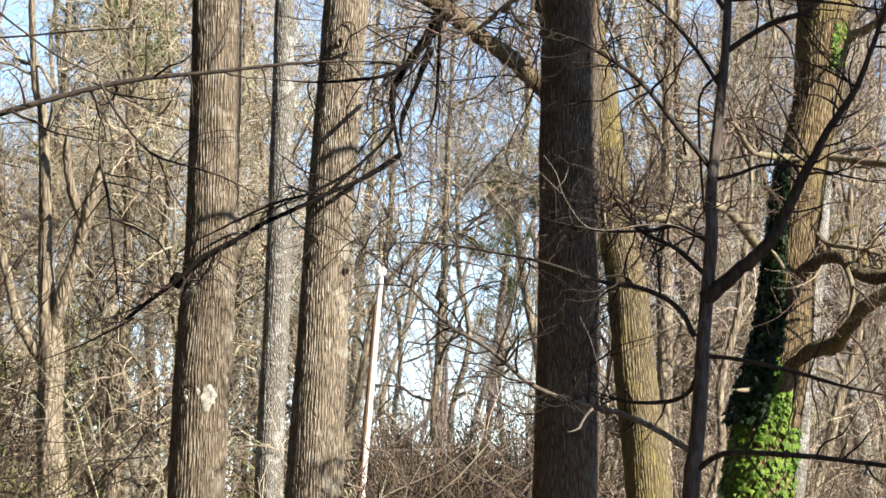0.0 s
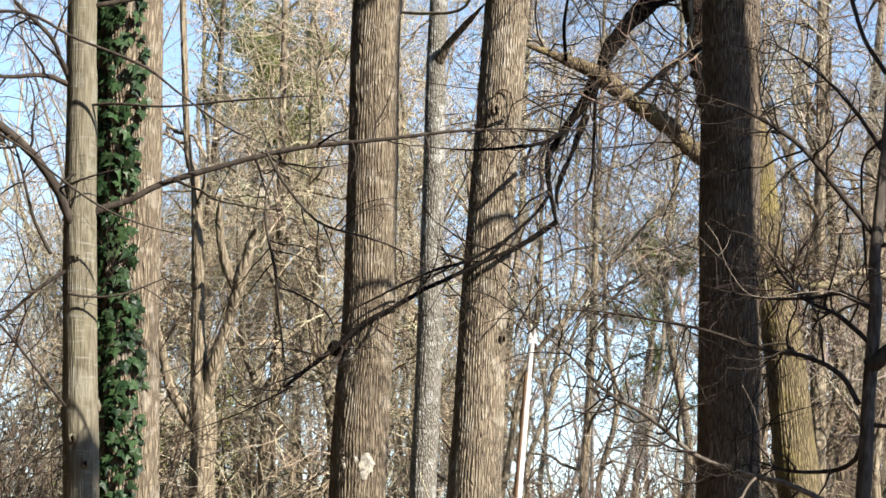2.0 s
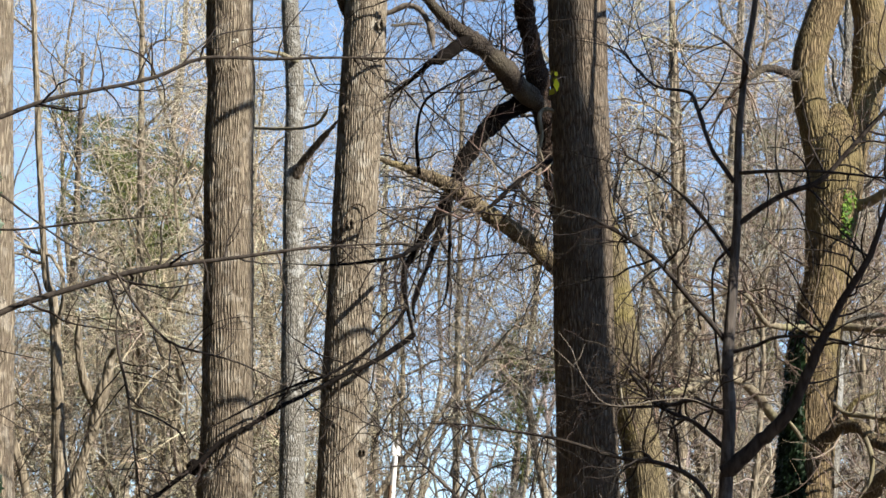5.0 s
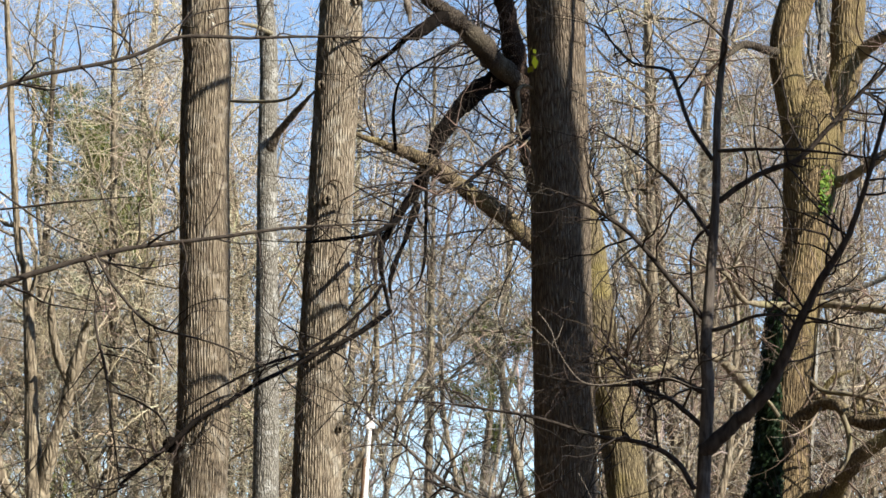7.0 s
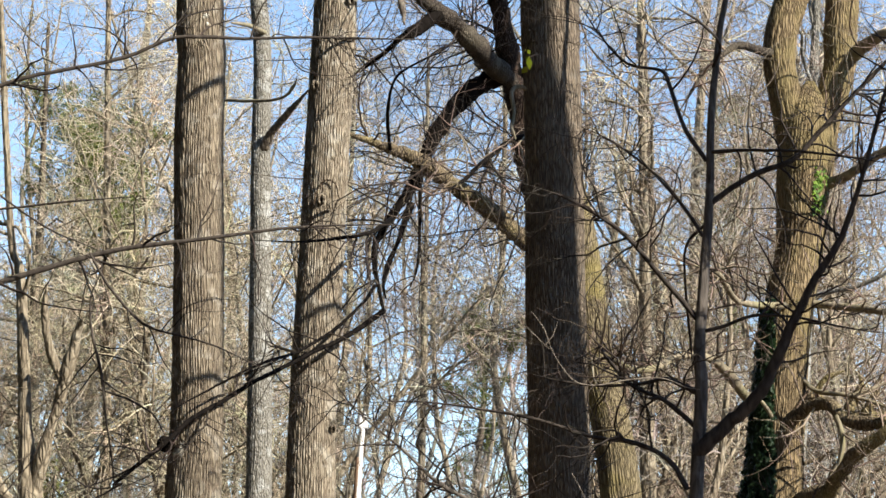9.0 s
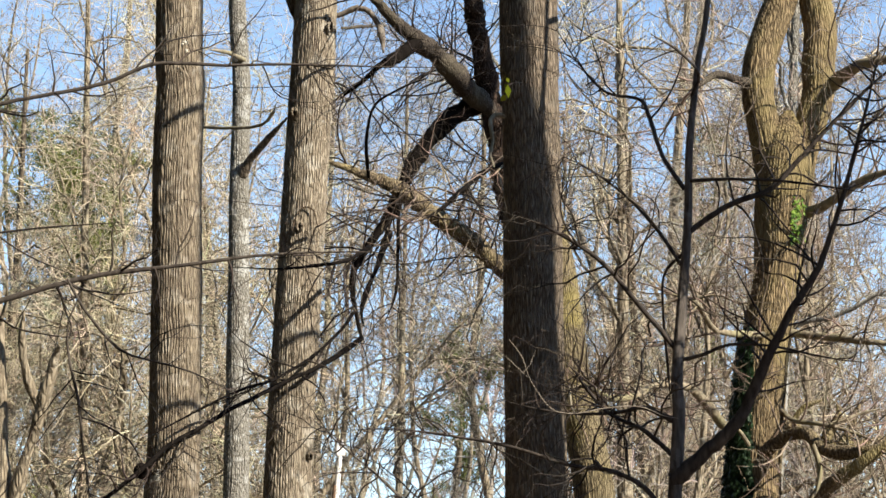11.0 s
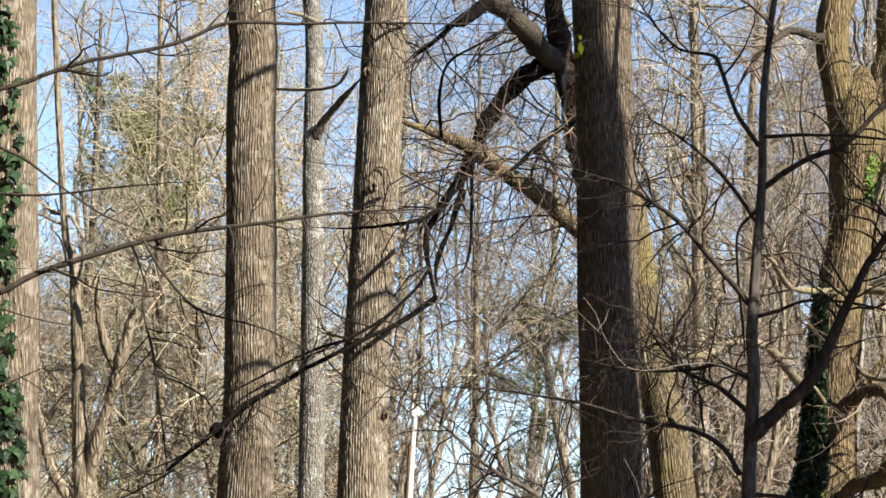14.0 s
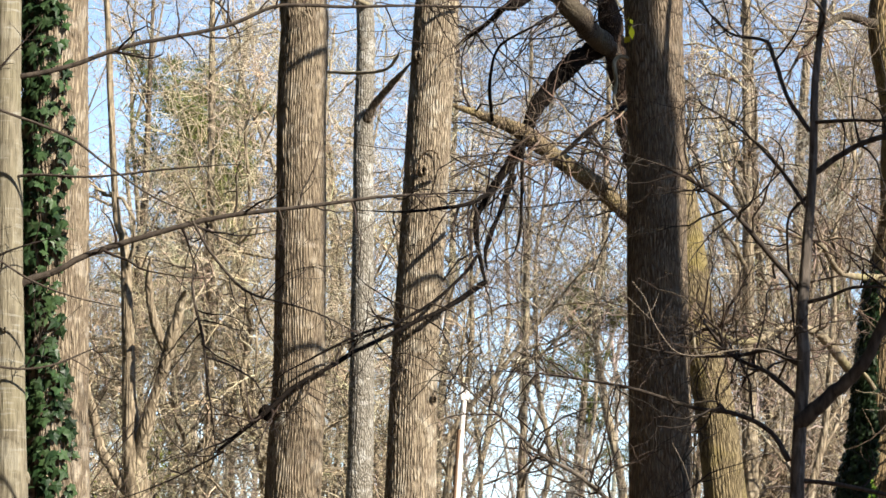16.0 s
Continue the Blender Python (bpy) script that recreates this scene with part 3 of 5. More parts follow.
def burl(parent, at, size, material, seed):
    """A round lumpy growth on a stem."""
    g = np.random.default_rng(seed)
    lat, lon = np.linspace(-1.5, 1.5, 9)[:, None], np.linspace(0, 2 * np.pi, 16, endpoint=False)[None, :]
    d = np.stack([np.cos(lat) * np.cos(lon), np.cos(lat) * np.sin(lon), np.sin(lat) + 0 * lon], -1)
    r = size * (0.85 + 0.35 * vnoise(d[..., 0] * 2 + 8, d[..., 1] * 2 + 8, d[..., 2] * 2 + 8, seed))
    v = (np.array(at) + d * r[..., None] * np.array([1, 1, 1.12])).reshape(-1, 3)
    a, b = np.arange(8)[:, None] * 16, np.arange(16)[None, :]
    c = (b + 1) % 16
    f = np.stack([a + b, a + c, a + 16 + c, a + 16 + b], -1).reshape(-1, 4)
    part("burl", mesh_of("burl", v - np.array(parent.location), f, material), parent, "dark rounded burl")


burl(t1, (-1.665, 24.88, 4.23), 0.072, BARK_LIMB_SHADE, 5)
twigs(t5, L5[1:2] + L5[3:4] + L5[4:5], TWIG_DARK, 50, 44, 2.8, 260, 1.1, -0.04, 240, 0.5, 0.0021, wander=0.28)
twigs(t5, L5[1:2] + L5[4:5], TWIG_RED, 53, 20, 2.8, 150, 1.0, -0.04, 240, 0.5, 0.0021, wander=0.3)
twigs(t5, L5[7:11], TWIG_DARK, 51, 46, 1.5, 220, 0.8, -0.02, 240, 0.4, 0.0021, wander=0.2)
twigs(t5, L5[0:1] + L5[2:3] + L5[5:7], TWIG_DARK, 52, 60, 2.0, 330, 0.8, 0.0, 300, 0.4, 0.0022, wander=0.2)

# dark sapling
p = [(3.02, 21.50, 2.10, 0.073), (3.08, 21.50, 2.74, 0.065), (3.12, 21.50, 3.48, 0.060), (3.18, 21.50, 4.36, 0.056), (3.17, 21.50, 4.71, 0.052), (3.23, 21.50, 5.40, 0.044), (3.29, 21.50, 6.06, 0.037), (3.32, 21.50, 6.77, 0.033), (3.38, 21.50, 7.29, 0.029), (3.42, 21.50, 7.60, 0.027), (3.52, 21.50, 8.19, 0.025)]
t6 = thing("tree", (p[0][0], p[0][1], 0), "slim dark sapling with bare spreading branches", "tree")
bark_stem("trunk", to_ground(p, 1.2, 12, 0.012), t6, BARK_SAPLING_STEM, 22, 0.004, 60, 0.04, 0.07, 61)
L6 = []
def l6(pts, mat=BARK_SAPLING):
    L6.append(pts)
    return limb(t6, pts, mat, 8, 0.06)
l6([(3.30, 21.50, 6.01, 0.031), (3.65, 21.42, 6.24, 0.029), (3.99, 21.33, 6.36, 0.026), (4.23, 21.25, 6.59, 0.024), (4.47, 21.17, 6.85, 0.021), (4.80, 21.08, 7.19, 0.019), (5.15, 21.00, 7.48, 0.014)])
l6([(3.12, 21.50, 3.82, 0.073), (3.39, 21.38, 4.05, 0.062), (3.65, 21.25, 4.31, 0.055), (3.86, 21.12, 4.75, 0.048), (4.09, 21.00, 5.22, 0.035), (4.32, 20.88, 5.62, 0.028), (4.51, 20.75, 6.16, 0.023), (4.66, 20.62, 6.77, 0.019), (4.79, 20.50, 7.29, 0.014)])
l6([(3.27, 21.50, 6.39, 0.022), (3.10, 21.62, 6.72, 0.019), (2.99, 21.73, 7.14, 0.020), (2.93, 21.85, 7.30, 0.017), (2.64, 21.97, 7.40, 0.012), (2.40, 22.08, 7.70, 0.010), (2.21, 22.20, 8.05, 0.007)])
l6([(3.23, 21.50, 5.71, 0.019), (3.04, 21.68, 6.09, 0.015), (2.81, 21.85, 6.39, 0.012), (2.48, 22.02, 6.68, 0.010), (2.25, 22.20, 6.85, 0.007)])
l6([(3.16, 21.50, 4.98, 0.024), (2.87, 21.66, 5.38, 0.022), (2.60, 21.82, 5.76, 0.020), (2.31, 21.98, 6.02, 0.017), (2.03, 22.14, 6.21, 0.012), (1.73, 22.30, 6.34, 0.008)])
l6([(3.13, 21.50, 4.34, 0.027), (2.90, 21.64, 4.47, 0.022), (2.67, 21.78, 4.44, 0.017), (2.34, 21.92, 4.45, 0.012), (1.95, 22.06, 4.52, 0.010), (1.71, 22.20, 4.60, 0.007)])
l6([(3.12, 21.50, 4.04, 0.022), (2.90, 21.68, 4.28, 0.019), (2.65, 21.85, 4.43, 0.017), (2.45, 22.02, 4.68, 0.012), (2.32, 22.20, 4.91, 0.007)])
l6([(3.04, 21.50, 3.50, 0.024), (2.88, 21.61, 3.76, 0.022), (2.60, 21.73, 3.92, 0.020), (2.27, 21.84, 3.98, 0.017), (1.74, 21.96, 4.16, 0.015), (1.29, 22.07, 4.27, 0.012), (0.85, 22.19, 4.32, 0.010), (0.35, 22.30, 4.34, 0.008)])
# pale bark on these two carries the sunlight that falls on them
l6([(3.01, 21.50, 2.50, 0.029), (2.73, 21.62, 2.68, 0.027), (2.44, 21.75, 2.82, 0.024), (2.16, 21.88, 2.90, 0.022), (1.72, 22.00, 3.06, 0.020), (1.37, 22.07, 3.33, 0.020), (0.92, 22.15, 3.62, 0.017), (0.51, 22.23, 4.00, 0.012), (-0.01, 22.30, 4.46, 0.010)], BARK_BRANCH_PALE)
l6([(2.18, 21.60, 2.86, 0.015), (2.13, 21.60, 2.80, 0.012), (2.07, 21.60, 2.69, 0.012), (1.97, 21.60, 2.65, 0.007)], BARK_LIT_TWIG)
l6([(3.05, 21.50, 2.33, 0.029), (3.27, 21.30, 2.48, 0.026), (3.72, 21.10, 2.48, 0.024), (4.16, 20.90, 2.44, 0.021), (4.54, 20.70, 2.38, 0.019), (5.11, 20.50, 2.28, 0.012)])
l6([(3.12, 21.50, 3.33, 0.024), (3.47, 21.40, 3.28, 0.019), (3.85, 21.30, 3.19, 0.017), (4.22, 21.20, 3.08, 0.014), (4.62, 21.10, 3.00, 0.012), (5.14, 21.00, 2.91, 0.007)])
l6([(3.10, 21.50, 3.28, 0.024), (3.02, 21.62, 3.04, 0.022), (2.84, 21.75, 2.94, 0.020), (2.50, 21.88, 2.94, 0.015), (2.17, 22.00, 3.05, 0.007)])
l6([(3.30, 21.50, 6.47, 0.019), (3.62, 21.17, 6.42, 0.014), (4.04, 20.83, 6.32, 0.012), (4.64, 20.50, 6.16, 0.009)])
l6([(3.18, 21.50, 4.86, 0.019), (3.42, 21.40, 4.92, 0.017), (3.60, 21.30, 4.98, 0.014), (3.93, 21.20, 4.96, 0.012), (4.29, 21.10, 4.87, 0.009), (4.70, 21.00, 4.79, 0.007)])
l6([(3.35, 21.50, 7.24, 0.017), (3.39, 21.33, 7.40, 0.014), (3.20, 21.17, 7.56, 0.012), (2.93, 21.00, 7.66, 0.007)])
l6([(3.24, 21.50, 5.81, 0.017), (3.10, 21.68, 5.64, 0.012), (3.12, 21.85, 5.26, 0.012), (3.17, 22.02, 4.88, 0.012), (3.21, 22.20, 4.60, 0.010)])
# unseen upper limbs, added to cast shadow bands on the poplars
l6([(3.55, 21.50, 8.30, 0.030), (3.15, 21.30, 8.44, 0.034), (2.75, 21.14, 8.43, 0.034), (2.30, 20.95, 8.36, 0.030), (1.70, 20.80, 8.50, 0.016)])
l6([(3.68, 21.50, 9.55, 0.030), (4.15, 22.10, 9.78, 0.034), (4.56, 22.65, 9.83, 0.036), (4.95, 23.20, 9.80, 0.032), (5.30, 23.80, 9.90, 0.014)])
l6([(3.75, 21.50, 11.75, 0.028), (2.95, 21.50, 11.42, 0.034), (2.38, 21.47, 11.05, 0.034), (1.80, 21.40, 10.80, 0.028), (1.10, 21.30, 10.85, 0.012)])
twigs(t6, L6[:2], TWIG_DARK, 60, 60, 1.2, 130, 0.5, 0.02, 100, 0.3, 0.0018)
twigs(t6, L6[2:9], TWIG_DARK, 62, 170, 1.4, 640, 0.6, 0.02, 400, 0.3, 0.0019, wander=0.27)
twigs(t6, L6[10:17], TWIG_DARK, 63, 60, 0.9, 160, 0.45, 0.03, 120, 0.25, 0.0018)

# forked mossy tree with ivy
p = [(4.15, 25.00, 2.21, 0.349), (4.28, 25.00, 3.02, 0.309), (4.46, 25.00, 3.81, 0.236), (4.51, 25.00, 4.50, 0.225), (4.60, 25.00, 5.54, 0.242), (4.74, 25.00, 6.24, 0.242), (4.79, 25.00, 6.90, 0.270), (4.85, 25.00, 7.43, 0.281)]
t7 = thing("tree", (p[0][0], p[0][1], 0), "forked mossy oak trunk partly wrapped in green ivy", "tree")
t7_path = to_ground(p, 1.4)
bark_stem("trunk", t7_path + [(4.88, 25.0, 7.75, 0.2), (4.9, 25.0, 8.0, 0.04)], t7, BARK_GOLD, 50, 0.018, 160, 0.04, 0.05, seed=71)
bark_stem("fork", [(4.76, 25.00, 6.90, 0.169), (4.69, 25.00, 7.55, 0.169), (4.59, 25.00, 8.15, 0.163), (4.61, 25.00, 8.51, 0.169), (4.73, 25.00, 8.87, 0.169), (4.92, 25.00, 9.40, 0.163), (5.03, 25.00, 10.21, 0.155), (5.12, 25.00, 11.28, 0.15), (5.2, 25.1, 13.5, 0.135), (5.1, 25.2, 17.0, 0.06)], t7, BARK_GOLD, 34, 0.014, 100, 0.04, 0.05, seed=72)
bark_stem("fork", [(4.91, 25.00, 6.90, 0.169), (5.03, 25.00, 7.55, 0.157), (5.21, 25.00, 8.15, 0.163), (5.23, 25.00, 8.51, 0.169), (5.26, 25.00, 8.88, 0.169), (5.19, 25.00, 9.47, 0.157), (5.25, 25.00, 10.21, 0.15), (5.5, 25.00, 11.28, 0.145), (5.9, 24.9, 13.5, 0.12), (6.2, 24.8, 17.0, 0.05)], t7, BARK_GOLD, 34, 0.014, 100, 0.04, 0.05, seed=73)
# unseen fork tops and limbs, added to shade the crooked limbs behind
shade_crown(t7, [(5.03, 25.0, 10.2, 0.15), (5.12, 25.0, 11.3, 0.15), (5.2, 25.1, 13.5, 0.135), (5.1, 25.2, 17.0, 0.06)], 104, 10.3, 12, 3.6, BARK_OAK, TWIG_BROWN)
L7 = []
def l7(pts, mat=BARK_LIMB_PALE, **k):
    L7.append(pts)
    return limb(t7, pts, mat, **k)
l7([(4.29, 25.00, 4.71, 0.056), (4.11, 24.78, 4.71, 0.056), (3.97, 24.56, 4.83, 0.050), (3.76, 24.33, 4.98, 0.044), (3.51, 24.11, 5.02, 0.041), (3.26, 23.89, 4.95, 0.040), (3.09, 23.67, 4.84, 0.037), (2.82, 23.44, 4.79, 0.032), (2.59, 23.22, 4.87, 0.029), (2.38, 23.00, 4.83, 0.021)], rough=0.1, step=0.06)
l7([(4.69, 25.00, 5.68, 0.039), (4.46, 24.67, 5.61, 0.036), (4.18, 24.33, 5.56, 0.033), (3.90, 24.00, 5.57, 0.030), (3.74, 23.67, 5.67, 0.027), (3.59, 23.33, 5.73, 0.021), (3.37, 23.00, 5.72, 0.010)])
l7([(4.75, 25.00, 5.68, 0.045), (5.05, 24.75, 5.61, 0.042), (5.28, 24.50, 5.54, 0.039), (5.44, 24.25, 5.48, 0.035), (5.89, 24.00, 5.40, 0.022)])
l7([(4.34, 25.00, 4.31, 0.062), (4.56, 24.79, 4.48, 0.064), (4.75, 24.57, 4.59, 0.066), (4.88, 24.36, 4.56, 0.068), (4.94, 24.14, 4.41, 0.065), (5.12, 23.93, 4.33, 0.067), (5.28, 23.71, 4.33, 0.064), (5.62, 23.50, 4.40, 0.053)], BARK_CROOK, rough=0.13, step=0.06, sides=14)
l7([(4.18, 25.00, 3.30, 0.056), (4.45, 24.79, 3.50, 0.061), (4.64, 24.57, 3.68, 0.066), (4.82, 24.36, 3.71, 0.082), (4.89, 24.14, 3.86, 0.071), (5.01, 23.93, 4.02, 0.075), (5.18, 23.71, 4.16, 0.080), (5.52, 23.50, 4.41, 0.074)], BARK_CROOK, rough=0.13, step=0.06, sides=14)
l7([(4.77, 23.60, 4.38, 0.027), (4.83, 23.60, 4.19, 0.027), (4.81, 23.60, 3.98, 0.024), (4.71, 23.60, 3.82, 0.016)])
l7([(4.62, 25.00, 8.28, 0.051), (4.35, 24.80, 8.27, 0.047), (4.12, 24.60, 8.28, 0.041), (3.91, 24.40, 8.13, 0.030), (3.64, 24.20, 7.82, 0.022), (3.38, 24.00, 7.42, 0.011)], BARK_LIMB_MID)
l7([(5.30, 25.00, 8.24, 0.073), (5.47, 24.67, 8.35, 0.067), (5.74, 24.33, 8.37, 0.055), (6.12, 24.00, 8.31, 0.032)])
l7([(4.99, 25.00, 6.90, 0.067), (5.19, 24.67, 6.95, 0.055), (5.47, 24.33, 7.11, 0.049), (5.85, 24.00, 7.21, 0.032)])
l7([(4.62, 25.00, 5.09, 0.028), (4.79, 24.75, 4.77, 0.025), (5.08, 24.50, 4.68, 0.022), (5.40, 24.25, 4.54, 0.016), (5.74, 24.00, 4.29, 0.011)])
l7([(4.18, 25.00, 3.30, 0.034), (4.0, 24.68, 3.26, 0.026), (3.81, 24.40, 3.25, 0.012)])
l7([(5.03, 24.00, 4.62, 0.022), (5.20, 24.00, 4.68, 0.024), (5.31, 24.00, 4.73, 0.019), (5.54, 24.00, 4.78, 0.013)])
# the gnarled main limb with its broken stubs
l7([(4.52, 25.10, 4.76, 0.050), (4.68, 25.09, 4.76, 0.060), (4.82, 25.08, 4.76, 0.062), (4.97, 25.07, 4.70, 0.066), (5.10, 25.06, 4.58, 0.075), (5.23, 25.04, 4.53, 0.070), (5.37, 25.03, 4.54, 0.080), (5.51, 25.02, 4.52, 0.070), (5.71, 25.01, 4.56, 0.066), (6.06, 25.00, 4.59, 0.060)], BARK_CROOK, rough=0.16, step=0.05, sides=14)
l7([(5.19, 25.00, 4.59, 0.051), (5.25, 25.00, 4.73, 0.058), (5.33, 25.00, 4.82, 0.051), (5.31, 25.00, 4.95, 0.023)], BARK_CROOK, rough=0.16, step=0.05)
l7([(5.36, 25.00, 4.56, 0.043), (5.43, 24.97, 4.70, 0.039), (5.48, 24.93, 4.86, 0.032), (5.56, 24.90, 4.98, 0.017)], BARK_CROOK, rough=0.16, step=0.05)
l7([(4.88, 25.10, 4.77, 0.038), (4.95, 25.07, 4.89, 0.038), (5.05, 25.03, 4.96, 0.029), (5.16, 25.00, 4.99, 0.017)], BARK_CROOK, rough=0.16, step=0.05)
l7([(4.34, 24.60, 4.48, 0.020), (4.27, 24.55, 4.58, 0.020), (4.20, 24.50, 4.65, 0.014)], BARK_LIMB_PALE)
l7([(4.59, 25.00, 4.03, 0.020), (4.74, 24.95, 4.06, 0.020), (4.90, 24.90, 4.12, 0.014)], BARK_CROOK, rough=0.16, step=0.05)
twigs(t7, L7[:6], TWIG_RED, 70, 60, 1.4, 260, 0.7, 0.06, 200, 0.4, 0.0026)
twigs(t7, L7[6:10], TWIG_RED, 74, 50, 1.8, 220, 0.8, 0.06, 170, 0.4, 0.0026)
twigs(t7, L7[:3], TWIG_BROWN, 77, 50, 1.5, 220, 0.7, 0.03, 160, 0.4, 0.0024, wander=0.28)
twigs(t7, [resampled(t7_path)[8:].tolist()], TWIG_RED, 75, 20, 1.5, 90, 0.7, 0.1, 70, 0.4, 0.0026)

# smooth pale young tree with the long side branch
p = [(-3.00, 18.00, 2.36, 0.130), (-3.03, 18.00, 2.89, 0.128), (-3.06, 18.00, 3.42, 0.121), (-3.10, 18.00, 4.16, 0.121), (-3.12, 18.00, 4.75, 0.115), (-3.14, 18.00, 5.38, 0.109), (-3.17, 18.00, 6.02, 0.105)]
t8 = thing("tree", (p[0][0], p[0][1], 0), "young tree with smooth pale grey bark", "tree")
bark_stem("trunk", to_ground(p, 1.25, 14, 0.05), t8, BARK_SMOOTH, 46, 0.005, 130, 0.034, 0.035, 81)
L8 = []
def l8(pts, mat=BARK_BRANCH, **k):
    L8.append(pts)
    return limb(t8, pts, mat, **k)
l8([(-3.03, 18.00, 4.42, 0.036), (-2.97, 18.00, 4.45, 0.030), (-2.75, 18.00, 4.53, 0.024), (-2.51, 18.00, 4.66, 0.022), (-1.98, 18.00, 4.84, 0.020), (-1.57, 18.00, 4.95, 0.018), (-1.20, 18.00, 5.00, 0.016), (-0.83, 18.00, 5.04, 0.014), (-0.30, 18.00, 5.10, 0.012), (0.11, 18.00, 5.13, 0.008), (0.61, 18.00, 5.12, 0.006)])
l8([(-3.10, 18.00, 4.16, 0.049), (-3.18, 17.92, 4.40, 0.040), (-3.28, 17.83, 4.61, 0.038), (-3.42, 17.75, 4.79, 0.034), (-3.66, 17.67, 4.99, 0.032), (-3.89, 17.58, 5.10, 0.028), (-4.24, 17.50, 5.16, 0.018)])
l8([(-3.13, 18.00, 5.96, 0.022), (-2.72, 18.00, 6.06, 0.018), (-2.30, 18.00, 6.21, 0.016), (-1.55, 18.00, 6.38, 0.014), (-1.18, 18.00, 6.52, 0.014), (-0.60, 18.00, 6.53, 0.012), (-0.14, 18.00, 6.53, 0.010), (0.44, 18.00, 6.53, 0.008), (0.86, 18.00, 6.53, 0.006)])
l8([(-3.20, 18.00, 5.36, 0.022), (-3.40, 17.83, 5.39, 0.018), (-3.68, 17.67, 5.35, 0.014), (-4.05, 17.50, 5.37, 0.010)])
l8([(-3.21, 18.00, 5.38, 0.022), (-3.30, 17.88, 5.56, 0.018), (-3.34, 17.75, 5.67, 0.016), (-3.58, 17.62, 5.89, 0.014), (-3.68, 17.50, 6.04, 0.010)])
l8([(-3.16, 18.00, 5.21, 0.010), (-2.88, 17.85, 5.21, 0.010), (-2.45, 17.70, 5.17, 0.008), (-1.95, 17.55, 5.19, 0.008), (-1.37, 17.40, 5.21, 0.006)])
l8([(-3.77, 17.60, 5.82, 0.012), (-3.49, 17.60, 5.81, 0.012), (-3.19, 17.60, 5.65, 0.010), (-2.94, 17.60, 5.56, 0.010), (-2.61, 17.60, 5.43, 0.010), (-2.40, 17.60, 5.27, 0.008), (-2.03, 17.60, 5.01, 0.008), (-1.70, 17.60, 4.87, 0.006)])
l8([(-3.73, 17.60, 4.97, 0.010), (-3.48, 17.60, 4.83, 0.008), (-3.22, 17.60, 4.63, 0.008), (-2.89, 17.60, 4.41, 0.008), (-2.56, 17.60, 4.28, 0.006), (-2.24, 17.60, 4.21, 0.006)])
l8([(-3.16, 17.80, 3.97, 0.012), (-3.38, 17.80, 3.80, 0.012), (-3.61, 17.80, 3.59, 0.010), (-3.85, 17.80, 3.46, 0.008)])
l8([(-3.11, 17.80, 3.00, 0.012), (-3.35, 17.80, 3.27, 0.010), (-3.52, 17.80, 3.47, 0.010), (-3.74, 17.80, 3.71, 0.008)])
l8([(-3.13, 17.80, 3.81, 0.010), (-2.97, 17.80, 3.79, 0.008), (-2.73, 17.80, 3.82, 0.008), (-2.41, 17.80, 3.95, 0.006)])
l8([(-3.27, 17.80, 4.09, 0.014), (-3.40, 17.80, 4.33, 0.012), (-3.50, 17.80, 4.66, 0.010), (-3.60, 17.80, 4.95, 0.008)])
# hanging vine-like shoots
l8([(-1.63, 16.50, 4.64, 0.007), (-1.51, 16.50, 4.43, 0.009), (-1.28, 16.50, 4.18, 0.009), (-1.09, 16.50, 4.11, 0.007), (-0.80, 16.50, 4.03, 0.007), (-0.50, 16.50, 3.88, 0.006)])
l8([(-1.62, 16.50, 4.22, 0.009), (-1.60, 16.50, 4.07, 0.009), (-1.55, 16.50, 3.84, 0.009), (-1.52, 16.50, 3.58, 0.007), (-1.47, 16.50, 3.32, 0.007), (-1.43, 16.50, 3.06, 0.006)])
l8([(-1.55, 16.50, 3.73, 0.007), (-1.35, 16.50, 3.67, 0.007), (-1.20, 16.50, 3.58, 0.007), (-1.12, 16.50, 3.44, 0.007)])
l8([(-1.66, 16.50, 4.63, 0.006), (-1.55, 16.50, 4.56, 0.006), (-1.62, 16.50, 4.37, 0.006), (-1.62, 16.50, 4.22, 0.007)])
twigs(t8, L8[:1] + L8[2:3], TWIG_DARK, 80, 50, 0.9, 160, 0.5, -0.02, 120, 0.3, 0.0017)
twigs(t8, L8[1:2] + L8[3:5] + L8[8:12], TWIG_DARK, 82, 50, 0.9, 150, 0.5, 0.0, 120, 0.3, 0.0017)
twigs(t8, L8[-4:], TWIG_DARK, 83, 26, 0.8, 60, 0.4, -0.03, 60, 0.3, 0.0015)

# ivy-wrapped trunk behind it
p = [(-3.12, 21.00, 2.51, 0.269), (-3.17, 21.00, 3.75, 0.269), (-3.20, 21.00, 4.61, 0.269), (-3.24, 21.00, 5.78, 0.269), (-3.27, 21.00, 6.77, 0.269)]
t9 = thing("tree", (p[0][0], p[0][1], 0), "tree trunk with pinkish-tan bark wrapped in dark ivy", "tree")
t9_path = to_ground(p, 1.3, 22, 0.1)
bark_stem("trunk", t9_path, t9, BARK_POPLAR, 48, 0.022, 190, 0.032, seed=91)


